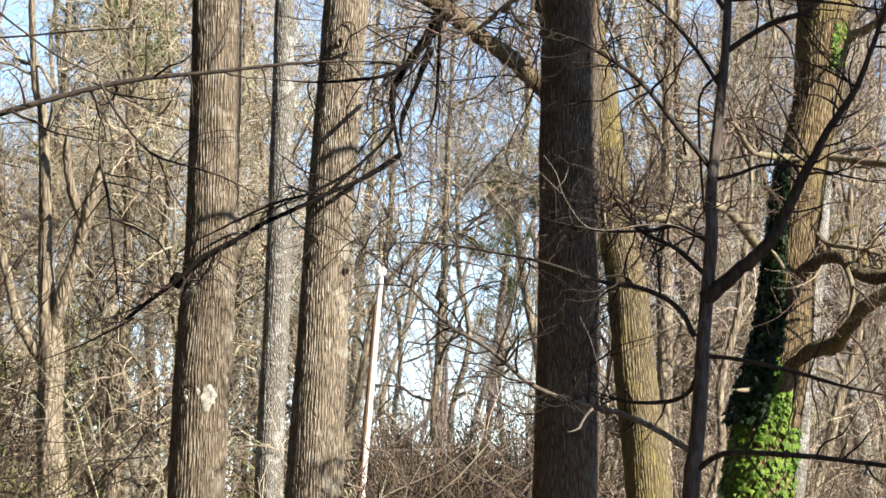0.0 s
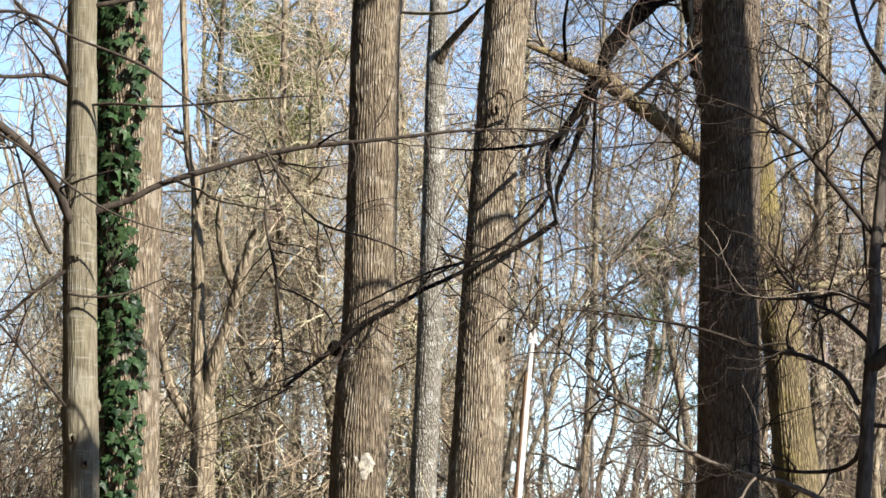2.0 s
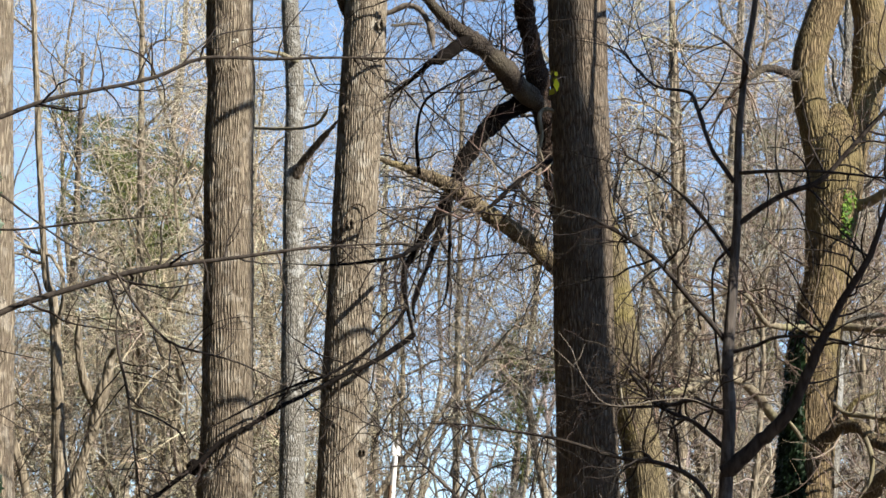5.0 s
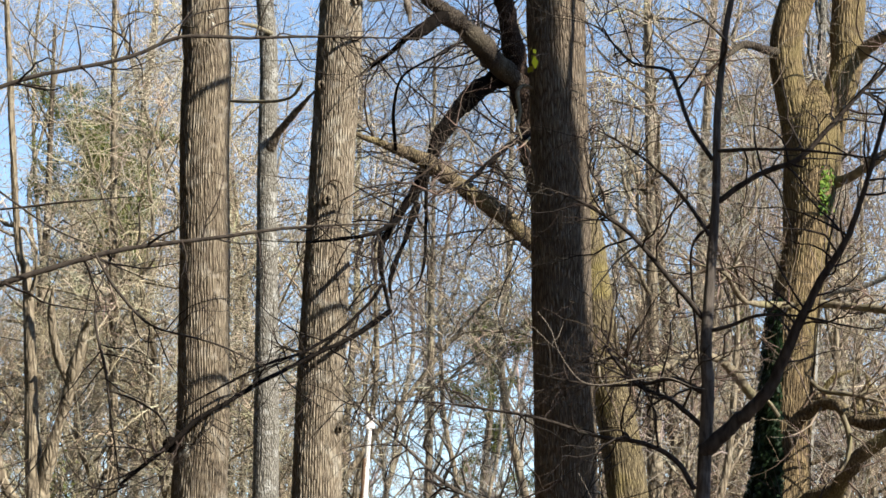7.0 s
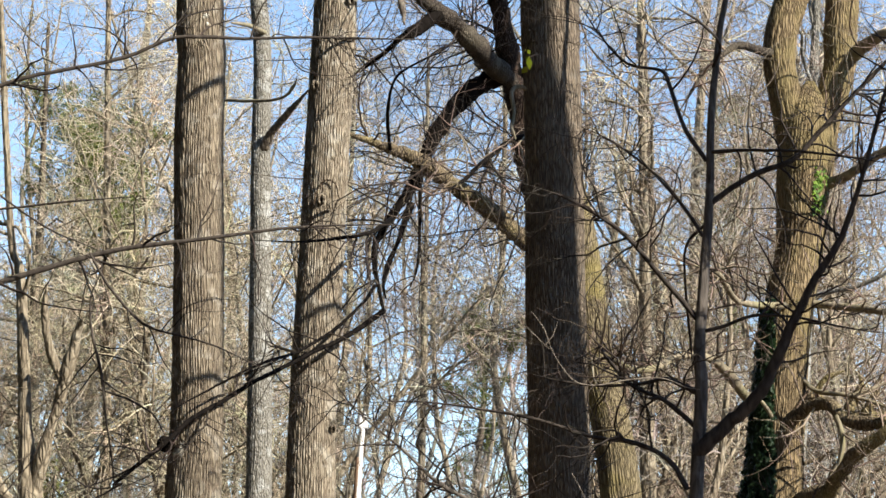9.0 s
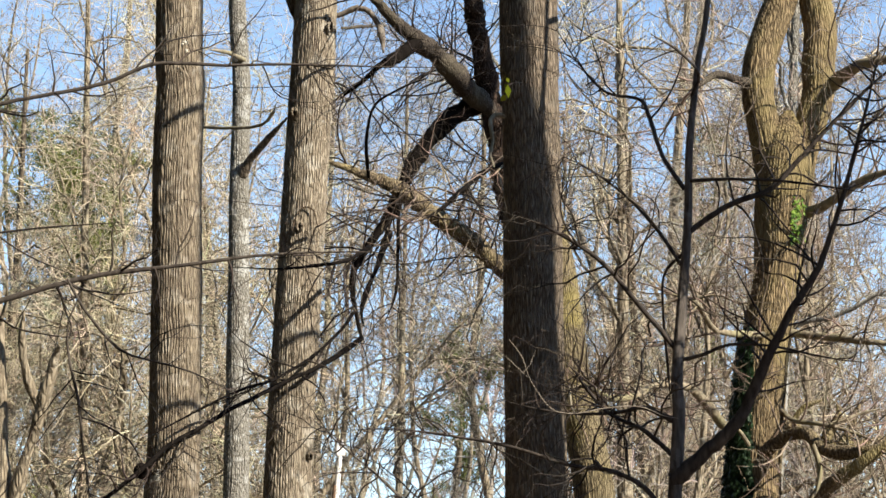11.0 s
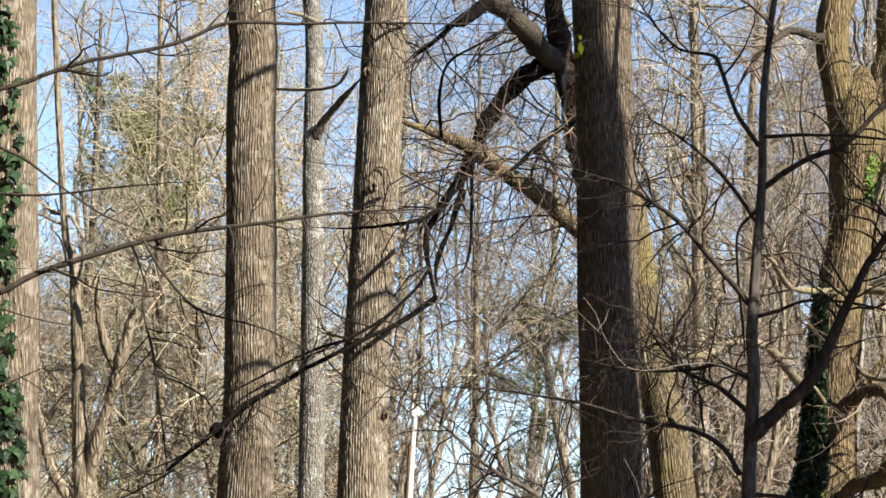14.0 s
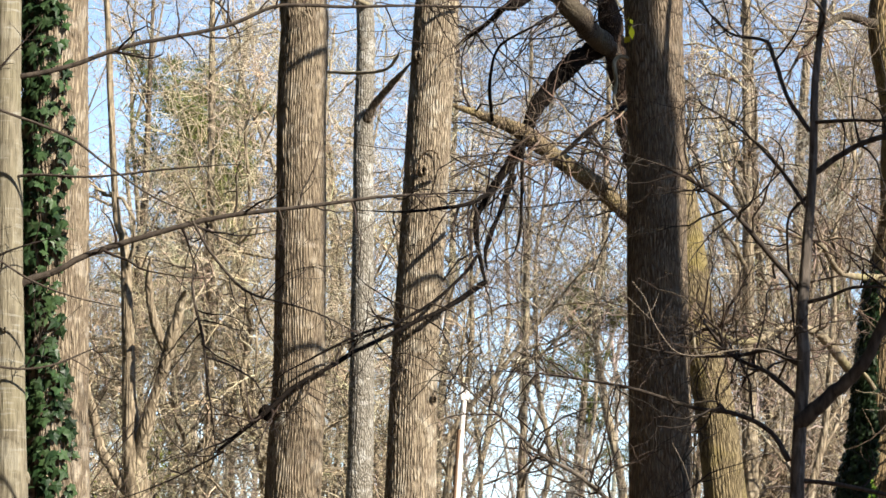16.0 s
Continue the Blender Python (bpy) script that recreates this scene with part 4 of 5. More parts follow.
# ---- ivy ----
def leaf_mesh(name, material, seed):
    """A five-lobed ivy leaf, folded along its midrib."""
    g = np.random.default_rng(seed)
    a = np.radians([-90, -50, -20, 12, 48, 68, 90, 112, 132, 168, 200, 230])
    r = np.array([0.22, 0.50, 0.34, 0.62, 0.40, 0.52, 1.0, 0.52, 0.40, 0.62, 0.34, 0.50]) * (0.9 + 0.2 * g.random(12))
    xy = np.stack([r * np.cos(a), r * np.sin(a)], 1) * 0.5
    rim = np.c_[xy, -0.10 * np.abs(xy[:, 0]) - 0.12 * xy[:, 1] ** 2 + g.normal(0, 0.015, 12)]
    v = np.vstack([[0, 0, 0.03], rim])
    f = [(0, i + 1, (i + 1) % 12 + 1) for i in range(12)]
    return mesh_of(name, v, f, material, False)


def ivy(parent, path, seed, count, loose, size, side, material, z0, z1, label, thick=0.06):
    """Ivy on a stem: each leaf a part, the rest behind them one part. side: angles round the stem, 0 towards +x, 270 towards -y."""
    g = np.random.default_rng(seed)
    meshes = [leaf_mesh("leaf", material, seed + i) for i in range(6)]
    q = smooth_path(path, 0.05)
    holder = part("ivy", None, parent, label)
    base = np.array(parent.location)
    bv, bf, off = [], [], 0
    for i in range(count + loose):
        z = z0 + (z1 - z0) * g.random()
        j = np.argmin(np.abs(q[:, 2] - z))
        lo, hi = side(z)
        th = radians(lo + (hi - lo) * g.random() ** 1.35)
        out = Vector((math.cos(th), math.sin(th), 0))
        place = Vector(q[j, :3].tolist()) - Vector(base.tolist()) + out * (q[j, 3] + 0.01 + thick * g.random() * min(1, 0.15 + (z1 - z) / 2.2))
        place.z = z - base[2]
        face = (out + Vector((g.normal(0, 0.35), g.normal(0, 0.35), 0.35 + g.normal(0, 0.3)))).normalized()
        m = face.to_track_quat("Z", "Y").to_matrix().to_4x4() @ Matrix.Rotation(math.pi + g.normal(0, 0.5), 4, "Z")
        sc = size * (0.55 + 0.7 * g.random())
        m = Matrix.Translation(place) @ m @ Matrix.Scale(sc, 4)
        me = meshes[i % 6]
        if i < count:
            ob = part("leaf", me, holder)
            ob.matrix_basis = m
        else:
            co = np.array([tuple(m @ w.co) for w in me.vertices])
            bv.append(co)
            bf.append(np.array([tuple(pp.vertices) for pp in me.polygons]) + off)
            off += len(co)
    if bv:
        part("ivy_mass", mesh_of("ivy_mass", np.concatenate(bv), np.concatenate(bf), material, False), holder, kind="stuff")
    # climbing stems
    S = []
    for k in range(4 if z0 < 0.5 else 1):
        zz = np.linspace(0.0, z1, 40)
        lo, hi = side(z0 + 1)
        th = np.radians(lo + (hi - lo) * (0.1 + 0.8 * g.random()) + np.cumsum(g.normal(0, 4, 40)))
        jj = [int(np.argmin(np.abs(q[:, 2] - a))) for a in zz]
        S.append(np.stack([q[jj, 0] + (q[jj, 3] + 0.01) * np.cos(th), q[jj, 1] + (q[jj, 3] + 0.01) * np.sin(th), zz], 1))
    for k in range(len(S)):
        part("ivy_stem", mesh_of("ivy_stem", *tubes(np.array(S[k:k + 1]) - base, np.full((1, 40), 0.006), 5), TWIG_DARK), holder)


ivy(t9, t9_path, 900, 300, 1900, 0.18, lambda z: (165, 300 + 9 * math.sin(2.3 * z)), IVY, 0.3, 9.0, "dark green ivy leaves")
# sun-bright green low on the trunk, shade-dark green up its left side
ivy(t7, t7_path, 700, 300, 2600, 0.115, lambda z: (165 if z < 3.0 else 200, 340 if z < 2.9 else 300 if z < 3.25 else 262), IVY_LIT_TONE, 0.8, 3.6, "ivy leaves coloured bright green for sunlight")
ivy(t7, t7_path, 760, 280, 4600, 0.125, lambda z: (148, 254 - 12 * max(0, z - 3.6)), IVY_SHADE_TONE, 2.95, 5.7, "ivy leaves coloured dark green for shade", 0.15)
ivy(t7, t7_path, 780, 90, 0, 0.09, lambda z: (285, 325), IVY_LIT_TONE, 6.56, 7.04, "small patch of ivy in the sunlight green")


# ---- woods behind ----
def wood_tree(x, y, height, r, seed, label, bark_mat, twig_mat, limbs=16, branches=130, fine=1100, segs=3, low=0.15, lean=0.03, fork=0.0, reach=0.2, rt=0.006, group="woodland trees", droop=0.03, bunch=0.5, path=None, heads=0.0):
    """A bare woodland tree: stem, limbs, branches and fine twigs."""
    g = np.random.default_rng(seed)
    t = thing("tree", (x, y, 0), label, "tree", group)
    k = 12
    h = np.linspace(-0.1, height, k)
    dx, dy = g.normal(0, lean, 2)
    wob = np.cumsum(g.normal(0, 0.05 * height / k * 3, (k, 2)), 0)
    wob -= wob[0]
    stem = np.stack([dx * h + wob[:, 0], dy * h + wob[:, 1], h], 1)
    rr = r * (1 - 0.85 * (np.maximum(h, 0) / height) ** 1.1)
    rr[0] *= 1.3
    if path:
        q = resampled(to_ground(path, 1.3, height, 0.03), k)
        stem, rr = q[:, :3] - np.array([x, y, 0]), q[:, 3]
    P, R = [stem], [rr]
    if fork:
        j = int(k * fork)
        w = np.array([[g.choice([-1, 1]) * 0.28, g.normal(0, 0.15), 1.0]])
        F, FR = grow(stem[j:j + 1], w, np.array([height * (1 - fork)]), rr[j:j + 1] * 0.8, np.array([r * 0.12]), k, 0.05, 0.03, g)
        P.append(F[0])
        R.append(FR[0])
    P, R = np.array(P), np.array(R)
    q = [smooth_path(np.c_[a, b], height / 40) for a, b in zip(P, R)]
    vs = joined([tubes(a[None, :, :3], a[None, :, 3], 9) for a in q])
    if path:
        bark_stem("trunk", to_ground(path, 1.3, height, 0.03), t, bark_mat, 13, r * 0.12, 30, 0.14, 0.16, seed)
    else:
        part("trunk", mesh_of("trunk", *vs, bark_mat), t)
    s, w, ln, r1 = offshoots(P, R, limbs, height * reach, g, low, 0.85, 0.25, 0.5)
    P1, R1 = grow(s, w, ln * 1.2, np.maximum(r1, 0.012), np.full(limbs, 0.009), 9, 0.32, 0.06, g)
    for i in range(limbs):
        part("limb", mesh_of("limb", *tubes(P1[i:i + 1], R1[i:i + 1], 6), bark_mat), t)
    s, w, ln, r2 = offshoots(P1, R1, branches, height * reach * bunch, g, 0.1, 0.9, 0.1, 0.7)
    P2, R2 = grow(s, w, ln, np.clip(r2, 0.007, 0.02), np.full(branches, 0.0055), 7, 0.36, droop, g)
    s, w, ln, r3 = offshoots(np.concatenate([P2[:, ::1]]), R2, fine, height * reach * bunch * 0.42, g, 0.05, 0.9, 0.05, 0.8)
    P3, R3 = grow(s, w, ln, np.clip(r3, rt * 0.8, rt * 1.3), np.full(fine, rt * 0.6), segs, 0.32, droop, g)
    part("twig_spray", mesh_of("twig_spray", *joined([tubes(P2, R2, 3), tubes(P3, R3, 3)]), twig_mat), t, kind="stuff")
    if heads:
        tips = P3[g.random(fine) < heads, -1]
        part("seed_spray", mesh_of("seed_spray", *seed_heads(tips, g), TWIG_BRUSH), t, "small dry seed heads on the twigs", "stuff")
    return t


def seed_heads(tips, g):
    """Small four-sided cones at the twig tips."""
    m = len(tips)
    s = (0.022 + 0.02 * g.random(m))[:, None]
    o = np.array([(1, 0, 0), (0, 1, 0), (-1, 0, 0), (0, -1, 0), (0, 0, 2.2), (0, 0, -1)], float)
    v = (tips[:, None, :] + s[:, :, None] * o[None]).reshape(-1, 3)
    f = np.array([(0, 1, 4), (1, 2, 4), (2, 3, 4), (3, 0, 4), (1, 0, 5), (2, 1, 5), (3, 2, 5), (0, 3, 5)])
    return v, (np.arange(m)[:, None, None] * 6 + f[None]).reshape(-1, 3)


LABELS = ["bare tall woodland tree with sunlit tan bark", "bare grey-barked woodland tree with fine upswept twigs",
          "slender leafless tree among the woods", "leafless tree with crooked tan branches"]
n_seed = 1000
# tall trees, x as a share of the distance
near_woods = [
         
        (-0.094, 84, 28, 0.22, 0), (-0.052, 72, 25, 0.18, 1),
        (-0.040, 56, 21, 0.15, 3), (-0.006, 62, 22, 0.14, 2), (0.024, 92, 24, 0.13, 1),
        (0.037, 70, 21, 0.11, 2), (0.072, 84, 19, 0.12, 2), (0.088, 66, 24, 0.15, 1), 
        (0.134, 52, 24, 0.19, 0), (0.168, 60, 24, 0.12, 1), (0.213, 64, 25, 0.13, 1)]
far_woods = [
        (0.146, 68, 26, 0.22, 1), (0.158, 84, 25, 0.2, 0), (0.188, 76, 26, 0.21, 1),
        (0.206, 54, 22, 0.22, 4), (0.220, 70, 25, 0.2, 0), (0.254, 80, 26, 0.2, 3), (0.272, 56, 22, 0.16, 0),
        (-0.165, 96, 30, 0.2, 5), (-0.145, 104, 31, 0.2, 5), (-0.105, 98, 30, 0.2, 5), (-0.075, 106, 31, 0.2, 5), (0.02, 104, 30, 0.16, 5), (0.125, 100, 30, 0.2, 5), (0.2, 104, 31, 0.2, 5), (0.265, 100, 30, 0.2, 5)]
for a, d, hh, r, style in near_woods + far_woods:
    n_seed += 1
    wood_tree(a * d, d, hh, r, n_seed, LABELS[min(style, 3)], BARK_PALE if style == 4 else (BARK_FAR_DARK if style == 2 and d < 60 else BARK_FAR),
              TWIG_PALE if style in (0, 5) else (TWIG_RED if a > 0.06 and d < 80 and style != 0 else TWIG_GREY) if style in (1, 2) or d > 65 else TWIG_TAN, 18, 180, 1800 if d < 90 else 1100, 2, 0.12 if style == 3 else 0.22, 0.04,
              [0.3, 0.0, 0.0, 0.35, 0.0, 0.4][style], 0.2, 0.0055 + 0.00004 * (d - 50), heads=0.25 if d > 70 else 0.0)
# trees with a shape of their own
def own(pts, height, label, bark_mat, twig_mat, *rest, **k):
    global n_seed
    n_seed += 1
    low = min(pts, key=lambda q: q[2])
    return wood_tree(low[0], low[1], height, low[3], n_seed, label, bark_mat, twig_mat, *rest, path=pts, **k)


k1 = own([(-4.85, 42.00, 2.41, 0.247), (-4.94, 42.00, 3.64, 0.224), (-4.93, 42.00, 4.68, 0.213), (-5.01, 42.00, 5.34, 0.177), (-5.12, 42.00, 6.29, 0.117), (-5.16, 42.00, 7.15, 0.100), (-5.27, 42.00, 8.88, 0.076), (-5.45, 42.00, 9.65, 0.054)], 18, "dark-barked crooked tree with broken limbs", BARK_FAR, TWIG_TAN, 12, 120, 1000, 3, 0.4)
limb(k1, [(-5.01, 42.00, 4.49, 0.106), (-5.30, 42.00, 4.95, 0.095), (-5.56, 42.00, 5.42, 0.089), (-5.72, 42.00, 5.99, 0.076), (-5.89, 42.00, 6.55, 0.065), (-6.10, 42.00, 7.12, 0.048)], BARK_FAR, 10, 0.1, rough=0.12)
limb(k1, [(-4.96, 42.00, 5.06, 0.106), (-4.76, 41.80, 5.90, 0.106), (-4.53, 41.60, 6.64, 0.117), (-4.35, 41.40, 7.23, 0.116), (-4.18, 41.20, 7.84, 0.099), (-4.11, 41.00, 7.93, 0.051)], BARK_FAR, 10, 0.1, rough=0.12)
limb(k1, [(-4.49, 42.00, 6.97, 0.083), (-4.74, 41.83, 7.61, 0.076), (-4.80, 41.67, 8.16, 0.070), (-4.76, 41.50, 8.57, 0.046)], BARK_FAR, 10, 0.1, rough=0.12)
own([(-4.15, 45.00, 2.50, 0.152), (-4.18, 45.00, 3.82, 0.142), (-4.15, 45.00, 4.93, 0.132), (-4.01, 45.00, 5.95, 0.091), (-4.09, 45.00, 9.45, 0.071), (-4.09, 45.00, 8.41, 0.056)], 17, LABELS[3], BARK_FAR, TWIG_TAN, 18, 150, 1200, 3, 0.3)
own([(-6.46, 80.00, 14.74, 0.108), (-6.43, 80.00, 18.26, 0.126), (-6.40, 80.00, 20.70, 0.108), (-6.06, 80.00, 23.36, 0.081)], 26, LABELS[0], BARK_FAR, TWIG_GREY, 14, 120, 1000, 3, 0.3, fork=0.5)
own([(2.15, 58.00, 2.95, 0.098), (1.96, 58.00, 4.66, 0.091), (2.03, 58.00, 6.10, 0.091), (2.11, 58.00, 8.21, 0.085), (2.14, 58.00, 10.61, 0.072), (2.20, 58.00, 12.62, 0.052)], 17, LABELS[2], BARK_FAR, TWIG_GREY, 14, 110, 900, 3, 0.3)
own([(5.58, 44.00, 2.70, 0.139), (5.56, 44.00, 4.50, 0.134), (5.55, 44.00, 7.21, 0.124), (5.57, 44.00, 9.55, 0.089)], 18, LABELS[0], BARK_FAR, TWIG_TAN, 14, 110, 900, 3, 0.35)
own([(6.63, 37.00, 2.74, 0.165), (6.72, 37.00, 3.74, 0.150), (6.82, 37.00, 4.75, 0.140), (6.93, 37.00, 5.77, 0.130), (7.01, 37.00, 6.45, 0.115)], 15, "slanting pale grey trunk with smooth bark", BARK_PALE, TWIG_GREY, 12, 90, 700, 3, 0.4)
own([(6.58, 48.00, 2.81, 0.119), (6.51, 48.00, 5.32, 0.119), (6.40, 48.00, 7.73, 0.108), (6.26, 48.00, 10.28, 0.076)], 18, LABELS[1], BARK_FAR_DARK, TWIG_TAN, 14, 110, 900, 3, 0.35)
own([(-6.29, 52.00, 5.90, 0.152), (-6.38, 52.00, 7.32, 0.140), (-6.19, 52.00, 8.74, 0.105), (-6.20, 52.00, 10.16, 0.094), (-6.13, 52.00, 11.24, 0.082)], 16, "dark-barked crooked tree with broken limbs", BARK_FAR_DARK, TWIG_TAN, 16, 120, 1000, 3, 0.3)

# smaller understorey trees
for i in range(21):
    a = [-0.22, -0.20, -0.18, -0.165, -0.145, -0.13, -0.115, -0.10, -0.08, -0.055, -0.04, -0.03, -0.018, 0.10, 0.125, 0.15, 0.17, 0.195, 0.215, 0.235, 0.26][i]
    d = 40 + (i * 7.3) % 22
    n_seed += 1
    left = a < 0.02
    wood_tree(a * d, d, (9.0 if left else 8.5) + (i * 3.7) % 3.2, 0.055 + 0.01 * (i % 4), n_seed, "small bare understorey tree with tangled twigs", BARK_FAR,
              TWIG_TAN if left or i % 3 else TWIG_RED, 22, 200, 1000, 3, 0.1, 0.2, 0.3 if i % 2 else 0.0, 0.38, 0.0064, "understorey trees", -0.04, 0.6)

for i, (a, d, hh) in enumerate([(-0.145, 44, 9.2), (-0.162, 48, 10), (-0.128, 45, 9.2), (-0.1, 46, 9), (-0.205, 56, 9.5), (-0.18, 60, 10.5), (-0.158, 55, 9.5), (-0.136, 58, 10.5), (-0.112, 54, 10), (-0.09, 56, 11), (-0.068, 45, 12.5), (-0.052, 50, 15),
                                (-0.044, 60, 17.5), (-0.03, 46, 13.5), (-0.018, 53, 15.5), (-0.007, 47, 13), (0.112, 52, 15), (0.118, 45, 13), (0.132, 42, 12.5), (0.145, 49, 14), (0.185, 46, 13), (0.225, 50, 14)]):
    n_seed += 1
    wood_tree(a * d, d, hh, 0.10 + 0.015 * (i % 3), n_seed, "crooked bare tree with pale tangled branches", BARK_FAR,
              TWIG_TAN if a < 0.02 else (TWIG_RED if i % 2 else TWIG_GREY), 20, 230, 1500, 3, 0.22, 0.05, 0.3 if i % 2 else 0.0, 0.24, 0.0062, "understorey trees", 0.0, 0.62)

# thickets of shrubs
def shrub(x, y, height, seed, twig_mat, label, stems=11):
    g = np.random.default_rng(seed)
    t = thing("shrub", (x, y, 0), label, "shrub", "thicket shrubs")
    s = np.c_[g.normal(0, 0.3, (stems, 2)), np.full(stems, -0.1)]
    w = np.c_[g.normal(0, 0.6, (stems, 2)), np.ones(stems)]
    P, R = grow(s, w, height * (0.6 + 0.5 * g.random(stems)), 0.008 + 0.014 * g.random(stems), np.full(stems, 0.006), 9, 0.17, -0.05, g)
    for i in range(stems):
        part("stem", mesh_of("stem", *tubes(P[i:i + 1], R[i:i + 1], 4), twig_mat), t)
    a, w, ln, r = offshoots(P, R, 70, height * 0.35, g, 0.15, 0.8, 0.1)
    P2, R2 = grow(a, w, ln, np.clip(r, 0.006, 0.012), np.full(70, 0.005), 6, 0.2, 0.0, g)
    a, w, ln, r = offshoots(P2, R2, 200, height * 0.14, g, 0.05, 0.9, 0.1)
    P3, R3 = grow(a, w, ln, np.full(200, 0.005), np.full(200, 0.0035), 2, 0.26, 0.0, g)
    part("twig_spray", mesh_of("twig_spray", *joined([tubes(P2, R2, 3), tubes(P3, R3, 3)]), twig_mat), t, kind="stuff")
    return t


g0 = np.random.default_rng(5)
for i in range(37):
    a = -0.23 + 0.49 * (i + 0.5 * g0.random()) / 37
    d = 38 + 24 * ((i * 0.618) % 1)
    mat = TWIG_RED if -0.03 < a < 0.24 and i % 3 else TWIG_TAN
    shrub(a * d, d, (2.0 if abs(a - 0.062) < 0.016 else 4.2) + 2.2 * g0.random() * (abs(a - 0.062) > 0.016), 2000 + i, mat, "reddish-brown bare thicket shrub" if mat is TWIG_RED else "tan bare thicket shrub")
for i in range(24):
    a = -0.02 + 0.28 * (i + 0.6 * g0.random()) / 24
    d = 43 + 28 * ((i * 0.618) % 1)
    shrub(a * d, d, (1.9 if abs(a - 0.062) < 0.016 else 3.4) + 2.0 * g0.random() * (abs(a - 0.062) > 0.016), 2100 + i, TWIG_RED, "reddish-brown bare thicket shrub", 14)
# a tangle at the left edge of the clearing, coloured dark for its shade
for i in range(20):
    a = -0.245 + 0.085 * (i + 0.5 * g0.random()) / 20
    d = 30 + 12 * ((i * 0.618) % 1)
    shrub(a * d, d, 4.6 + 1.8 * g0.random(), 2200 + i, TWIG_BROWN, "bare thicket shrub, its brown darkened for shade", 16)
for i in range(12):
    a = 0.13 + 0.12 * (i + 0.5 * g0.random()) / 12
    d = 42 + 16 * ((i * 0.618) % 1)
    shrub(a * d, d, 4.4 + 1.8 * g0.random(), 2300 + i, TWIG_BROWN, "bare thicket shrub, its brown darkened for shade", 14)


# ---- distant woods ----
g1 = np.random.default_rng(77)
n = 230
d = 95 + 90 * g1.random(n)
a = -0.26 + 0.56 * g1.random(n)
hgt = 18 + 15 * g1.random(n)
s = np.c_[a * d, d, np.full(n, -0.2)]
w = np.c_[g1.normal(0, 0.05, (n, 2)), np.ones(n)]
P, R = grow(s, w, hgt, 0.06 + 0.13 * g1.random(n), np.full(n, 0.03), 10, 0.10, 0.03, g1)
q, w, ln, r = offshoots(P, R, 3900, 5.0, g1, 0.25, 0.9, 0.25)
P2, R2 = grow(q, w, ln, np.clip(r, 0.02, 0.05), np.full(3900, 0.012), 6, 0.24, 0.04, g1)
q, w, ln, r = offshoots(P2, R2, 9000, 1.9, g1, 0.05, 0.9, 0.1)
P3, R3 = grow(q, w, ln, np.full(9000, 0.013), np.full(9000, 0.008), 3, 0.2, 0.0, g1)
far = new("distant_woods", mesh_of("distant_woods", *joined([tubes(P, R, 5), tubes(P2, R2, 3), tubes(P3, R3, 3)]), TWIG_GREY))
tagged(far, "distant bare woods with grey-tan trunks", "woods", kind="stuff")


n = 2800
d = 58 + 70 * g1.random(n)
a = -0.26 + 0.56 * g1.random(n)
P, R = grow(np.c_[a * d, d, np.full(n, -0.2)], np.c_[g1.normal(0, 0.5, (n, 2)), np.ones(n)], 2.5 + 4.5 * g1.random(n), 0.012 + 0.02 * g1.random(n), np.full(n, 0.008), 7, 0.2, -0.03, g1)
q, w, ln, r = offshoots(P, R, 6500, 1.8, g1, 0.15, 0.8, 0.2)
P2, R2 = grow(q, w, ln, np.full(6500, 0.012), np.full(6500, 0.007), 3, 0.25, 0.0, g1)
m = 2300
d3 = 46 + 40 * g1.random(m)
a3 = -0.03 + 0.22 * g1.random(m)
P3, R3 = grow(np.c_[a3 * d3, d3, np.full(m, -0.2)], np.c_[g1.normal(0, 0.6, (m, 2)), np.ones(m)], np.where(np.abs(a3 - 0.062) < 0.014, 0.75, 1.3) * (1.8 + (0.02 + 0.043 * g1.random(m)) * d3), np.full(m, 0.012), np.full(m, 0.006), 7, 0.22, -0.04, g1)
q, w, ln, r = offshoots(P3, R3, 9000, 1.1, g1, 0.1, 0.9, 0.15)
P4, R4 = grow(q, w, ln, np.full(9000, 0.008), np.full(9000, 0.005), 3, 0.3, 0.0, g1)
low_brush = new("brush", mesh_of("brush", *joined([tubes(P3, R3, 3), tubes(P4, R4, 3)]), TWIG_RED))
tagged(low_brush, "low reddish tangle of bare brush before the house", "brush", kind="stuff")
for lo_a, hi_a, m, tallest in ((0.1, 0.27, 1500, 14), (-0.24, -0.14, 800, 11)):
    d3 = 72 + 44 * g1.random(m)
    a3 = lo_a + (hi_a - lo_a) * g1.random(m)
    P3, R3 = grow(np.c_[a3 * d3, d3, np.full(m, -0.2)], np.c_[g1.normal(0, 0.35, (m, 2)), np.ones(m)], tallest - 6 * g1.random(m), np.full(m, 0.03), np.full(m, 0.012), 7, 0.16, 0.0, g1)
    q, w, ln, r = offshoots(P3, R3, m * 4, 2.2, g1, 0.1, 0.9, 0.15)
    P4, R4 = grow(q, w, ln, np.full(m * 4, 0.018), np.full(m * 4, 0.009), 3, 0.3, 0.0, g1)
    # the left thicket's dark brown stands for shadow between the stems
    dark_brush = new("thicket", mesh_of("thicket", *joined([tubes(P3, R3, 3), tubes(P4, R4, 3)]), TWIG_GREY if lo_a > 0 else TWIG_BROWN))
    tagged(dark_brush, "grey-tan thicket of bare stems in the woods" if lo_a > 0 else "brown thicket of bare stems, darkened for the shaded woods", "thicket", kind="stuff")
brush = new("brush", mesh_of("brush", *joined([tubes(P, R, 3), tubes(P2, R2, 3)]), TWIG_BRUSH))
tagged(brush, "reddish-brown leafless brush under the far trees", "brush", kind="stuff")
